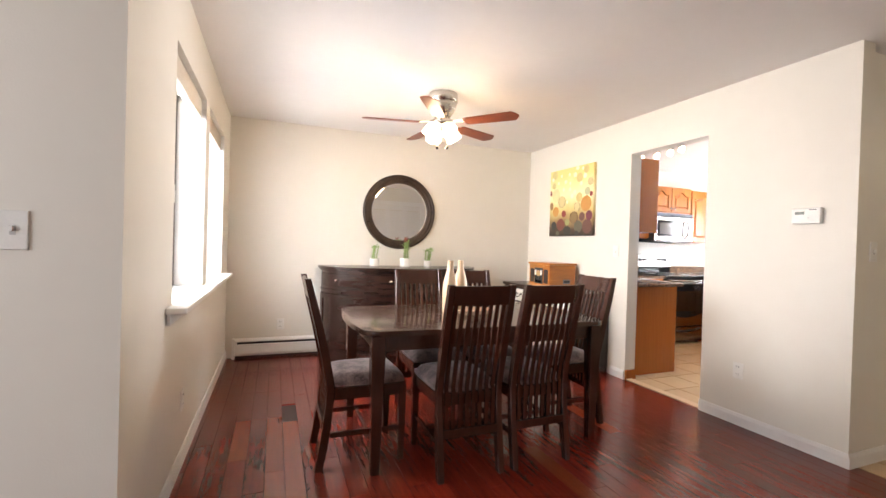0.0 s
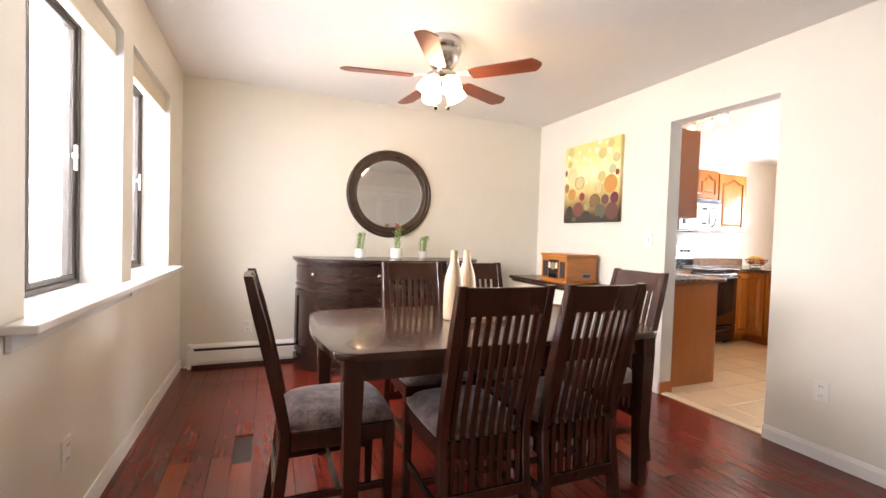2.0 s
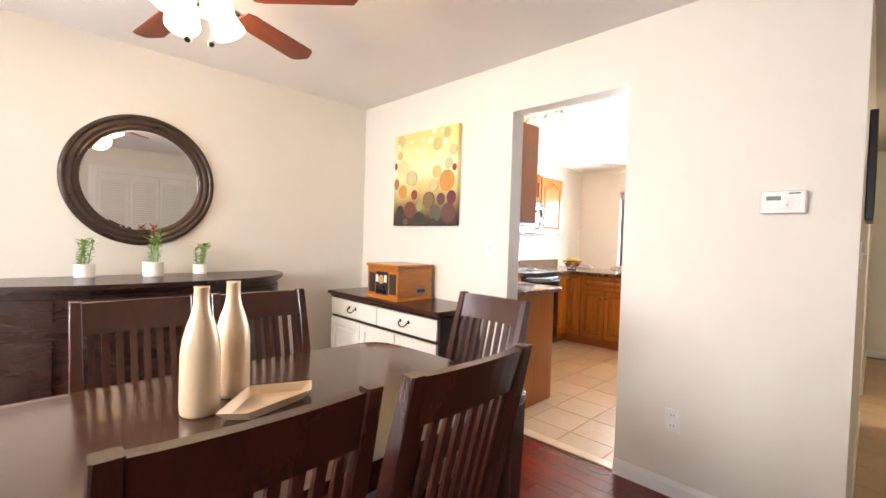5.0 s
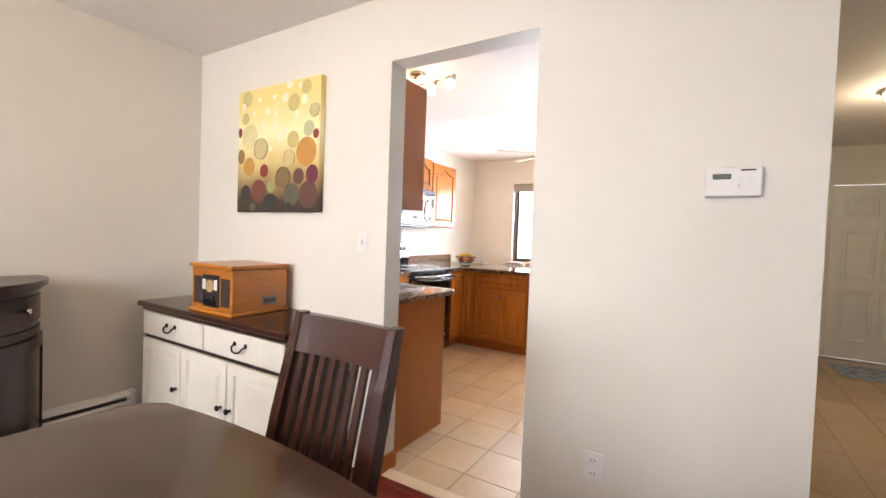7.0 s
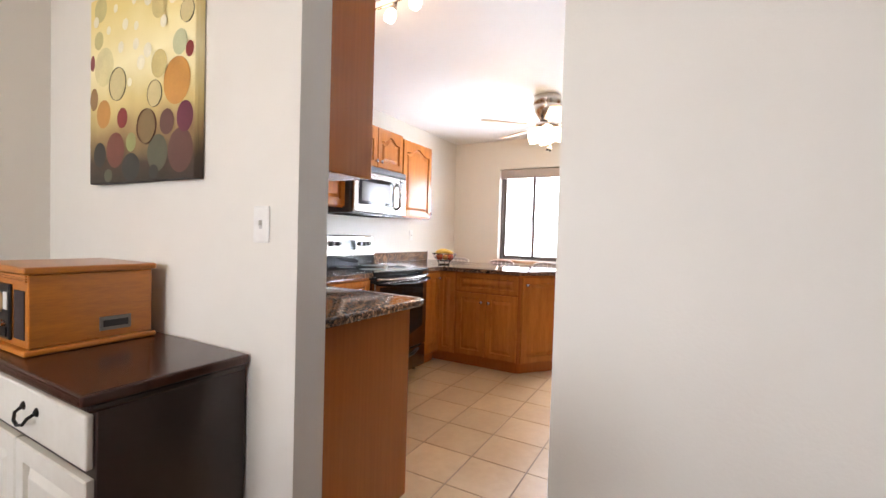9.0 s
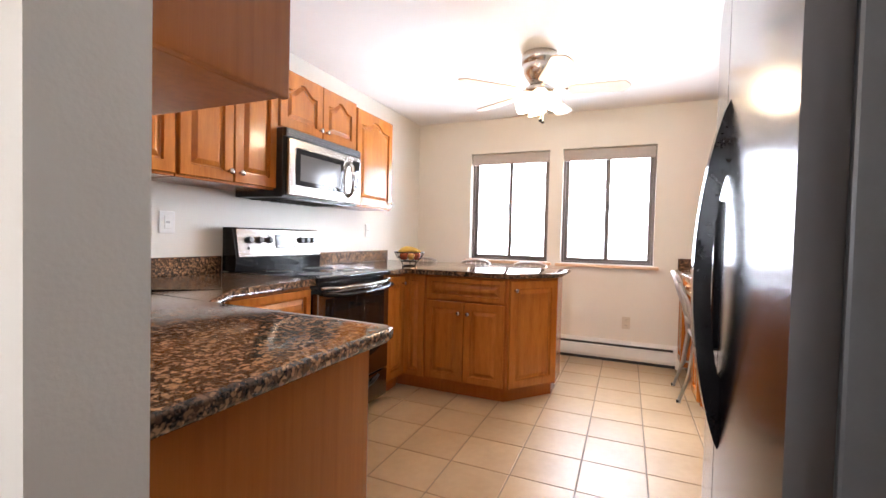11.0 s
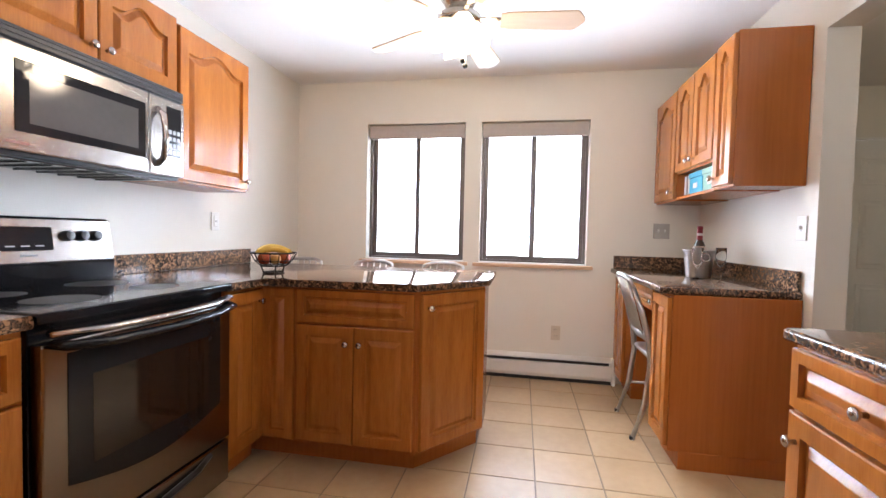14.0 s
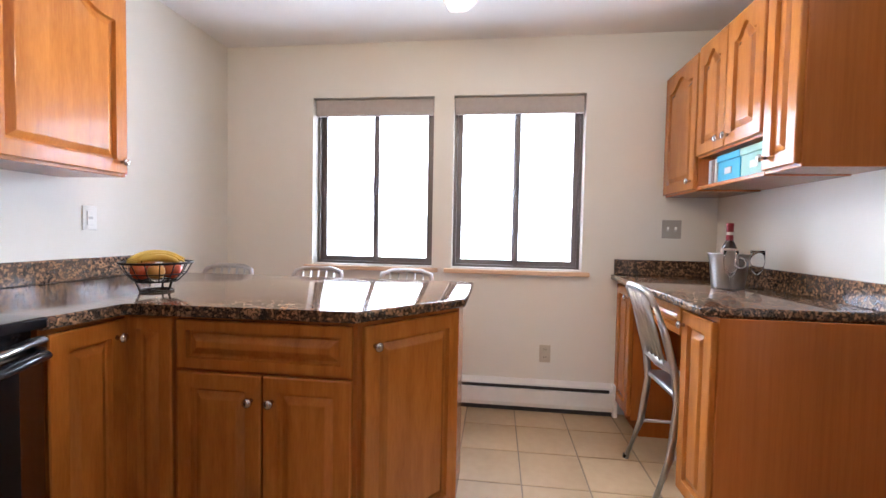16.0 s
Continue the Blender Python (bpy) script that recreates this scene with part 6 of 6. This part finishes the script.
# ceiling spot rail
rail = thing("spot_rail", "curved nickel ceiling spot rail with lit glass shades", "ceiling light", (3.70, 3.50, HK - 0.001))
part("canopy", lathe(B(), [(0, 0), (0.06, 0), (0.06, -0.02), (0.02, -0.03), (0.008, -0.05), (0, -0.05)], 24), NICKEL, rail, smooth=True)
path = [(0.06 * math.sin(3.2 * t), -0.62 * (t - 0.5), -0.055) for t in (0, 0.1, 0.2, 0.3, 0.4, 0.5, 0.6, 0.7, 0.8, 0.9, 1.0)]
part("rail_bar", tube(B(), path, 0.006, 8), NICKEL, rail, smooth=True)
for t in (1, 4, 7, 10):
    x, y, z = path[t]
    s = part("spot", lathe(B(), [(0, 0), (0.012, 0), (0.016, -0.03), (0.02, -0.04), (0, -0.04)], 14), NICKEL, rail, loc=(x, y, z - 0.004), rot=(18, 10, 0), smooth=True)
    part("shade", lathe(B(), [(0.018, -0.04), (0.028, -0.06), (0.030, -0.085), (0.022, -0.10), (0, -0.102)], 14), BULBGLOW, s, "lit glass shade", smooth=True)

# ---- hall and closet ----
def panelled_door(name, label, loc, rz, w=0.80, h=2.03):
    root = thing(name, label, "door", loc, rz, kind="structure")
    part("leaf", box(B(), 0, w, 0.0, 0.035, 0.01, h, 0.002), TRIM, root)
    for c in range(2):
        x0 = 0.10 + c * (w - 0.16) / 2
        for z0, z1 in ((0.22, 0.80), (0.93, 1.52), (1.65, 1.88)):
            part("panel", panel_door((w - 0.26) / 2, z1 - z0, stile=0.012, t=0.008), TRIM, root, loc=(x0, -0.0005, z0))
    for x0, x1, z0, z1 in ((-0.07, -0.003, 0, h + 0.07), (w + 0.003, w + 0.07, 0, h + 0.07), (-0.003, w + 0.003, h + 0.003, h + 0.07)):
        part("casing", box(B(), x0, x1, -0.016, 0.02, z0, z1, 0.004), TRIM, root)
    knob(root, w - 0.06, 0.95, y=-0.001, r=0.026)
    return root


panelled_door("door_1", "white six-panel front door at the end of the hall", (7.868, 0.405, 0), -90, 0.86)
rug = thing("door_mat", "blue grey patterned mat by the front door", "mat", (7.2, -0.02, 0.0))
part("pile", box(B(), -0.30, 0.30, -0.45, 0.45, 0.001, 0.011, 0.004), mat("mat_weave", (0.42, 0.46, 0.50), 0.9, dark=(0.18, 0.24, 0.30), scale=14, spread=(0.45, 0.55), bump=0.4, bump_scale=200), rug)
# invented dome round the hall's fill bulb, out of view
dome = thing("ceiling_light", "frosted dome added out of view to light the hall", "ceiling light", (5.6, 0.45, HD - 0.001))
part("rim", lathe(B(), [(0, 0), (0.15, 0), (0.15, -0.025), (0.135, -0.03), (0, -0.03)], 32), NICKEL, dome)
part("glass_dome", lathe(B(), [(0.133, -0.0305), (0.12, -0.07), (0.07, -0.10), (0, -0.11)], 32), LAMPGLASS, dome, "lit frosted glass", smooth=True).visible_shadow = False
frm = thing("framed_picture", "dark framed picture on the hall wall", "picture", (3.35, YH - 0.001, 1.43), 0)
for x0, x1, z0, z1 in ((0, 0.04, 0, 0.52), (0.46, 0.50, 0, 0.52), (0.04, 0.46, 0, 0.04), (0.04, 0.46, 0.48, 0.52)):
    part("frame_side", box(B(), x0, x1, -0.03, 0, z0, z1, 0.004), BLACK_SOFT, frm)
part("print", box(B(), 0.041, 0.459, -0.012, -0.002, 0.041, 0.479), WALL, frm)

closet = thing("closet_doors", "white louvred bifold closet doors in a painted casing", "closet door", (2.85, 0.252, 0), 180, kind="structure")
for x0, x1, z0, z1 in ((-0.09, 0.0, 0, 2.18), (1.55, 1.64, 0, 2.18), (0.0, 1.55, 2.09, 2.18)):
    part("casing", box(B(), x0, x1, -0.02, 0.0, z0, z1, 0.004), TRIM, closet)
for k in range(4):
    x0 = 0.004 + k * 0.3865
    leaf = B()
    for a, b, z0, z1 in ((x0, x0 + 0.05, 0.01, 2.08), (x0 + 0.3325, x0 + 0.3825, 0.01, 2.08), (x0 + 0.05, x0 + 0.3325, 0.01, 0.14), (x0 + 0.05, x0 + 0.3325, 1.03, 1.11), (x0 + 0.05, x0 + 0.3325, 1.99, 2.08)):
        box(leaf, a, b, -0.016, 0.0, z0, z1)
    leaf = part("leaf", leaf, TRIM, closet)
    me = None
    for z0, n in ((0.15, 25), (1.12, 24)):
        for i in range(n):
            if me is None:
                ob = part("louvre", box(B(), 0, 0.2825, -0.014, -0.002, 0, 0.028, 0.003, 1), TRIM, leaf, loc=(x0 + 0.05, 0, z0), rot=(14, 0, 0))
                me = ob.data
            else:
                ob = new("louvre", me)
                ob.parent = leaf
                ob.matrix_basis = pose(x0 + 0.05, 0, z0 + i * 0.0355, 14, 0, 0)


# ---- floor boards and tiles ----
def plank_mesh(w, length):
    bm = box(B(), 0.0006, w - 0.0006, 0.0006, length - 0.0006, -0.0125, 0.0, 0.0012, 1)
    me = bpy.data.meshes.new("plank")
    bmesh.ops.recalc_face_normals(bm, faces=bm.faces)
    bm.to_mesh(me)
    bm.free()
    return me


PW = 0.0975
rnd = random.Random(11)
lengths = (0.56, 0.74, 0.92, 1.16)
boards = {}
for k in range(4):
    for c, m in ((0, CHERRY), (1, CHERRY_LIGHT)):
        boards[k, c] = plank_mesh(PW, lengths[k])
        boards[k, c].materials.append(m)
far = B()
col = 0
x = -0.775
while x < 2.84:
    # one light board stands out by the window side
    y = YB
    while y > -2.6:
        k = rnd.randrange(4)
        light = rnd.random() < 0.025
        if col == 6 and 2.8 < y < 3.6:
            y, k, light = 2.987, 3, True
        elif col == 6 and y > 3.6 and y - lengths[k] < 2.987:
            k = 0
        if col == 5 and 2.0 < y < 2.9:
            light = True
        L = lengths[k]
        if y > 0.55 and (x < 0.95 or y - L > 0.2):
            ob = new("plank", boards[k, int(light)])
            ob.parent = floor
            ob.location = (x, y - L, 0)
        else:
            end = max(y - L, -2.6 if x < 1.0 else 0.2)
            if end < y - 0.01:
                box(far, x + 0.0006, x + PW - 0.0006, end + 0.0006, y - 0.0006, -0.0125, 0)
        y -= L
    x += PW
    col += 1
x = -3.2
while x < -0.8:
    y = 1.55
    while y > -2.6:
        L = min(rnd.choice(lengths), y + 2.61)
        box(far, x + 0.0006, x + PW - 0.0006, y - L + 0.0006, y - 0.0006, -0.0125, 0)
        y -= L
    x += PW
tagged(part("planks_far", far, mat("cherry_planks_far", (0.165, 0.018, 0.008), 0.2, dark=(0.085, 0.009, 0.005), scale=5, stretch=(9, 0.9, 1), each=0.3, island=True), floor), kind="stuff")

TP, TQ = 0.3070, 0.3090


def tile_mesh(x0):
    me = bpy.data.meshes.new("tile")
    bm = box(B(), x0, TP - 0.003, 0.003, TQ - 0.003, -0.006, 0.0, 0.003, 2)
    bmesh.ops.recalc_face_normals(bm, faces=bm.faces)
    bm.to_mesh(me)
    bm.free()
    me.materials.append(TILE)
    return me


FIRST = 5.905 - 10 * TP
whole, cut = tile_mesh(0.003), tile_mesh(2.947 - FIRST)
for i in range(-10, 6):
    for j in range(-12, 7):
        x, y = 5.905 + i * TP, 2.708 + j * TQ
        if y > 4.75 or y < -1.0 or (x > 7.1 and y > 1.3) or (x < 3.2 and y < 0.2):
            continue
        ob = new("tile", cut if i == -10 else whole)
        ob.parent = floor_tiles
        ob.location = (x, y, 0.0)
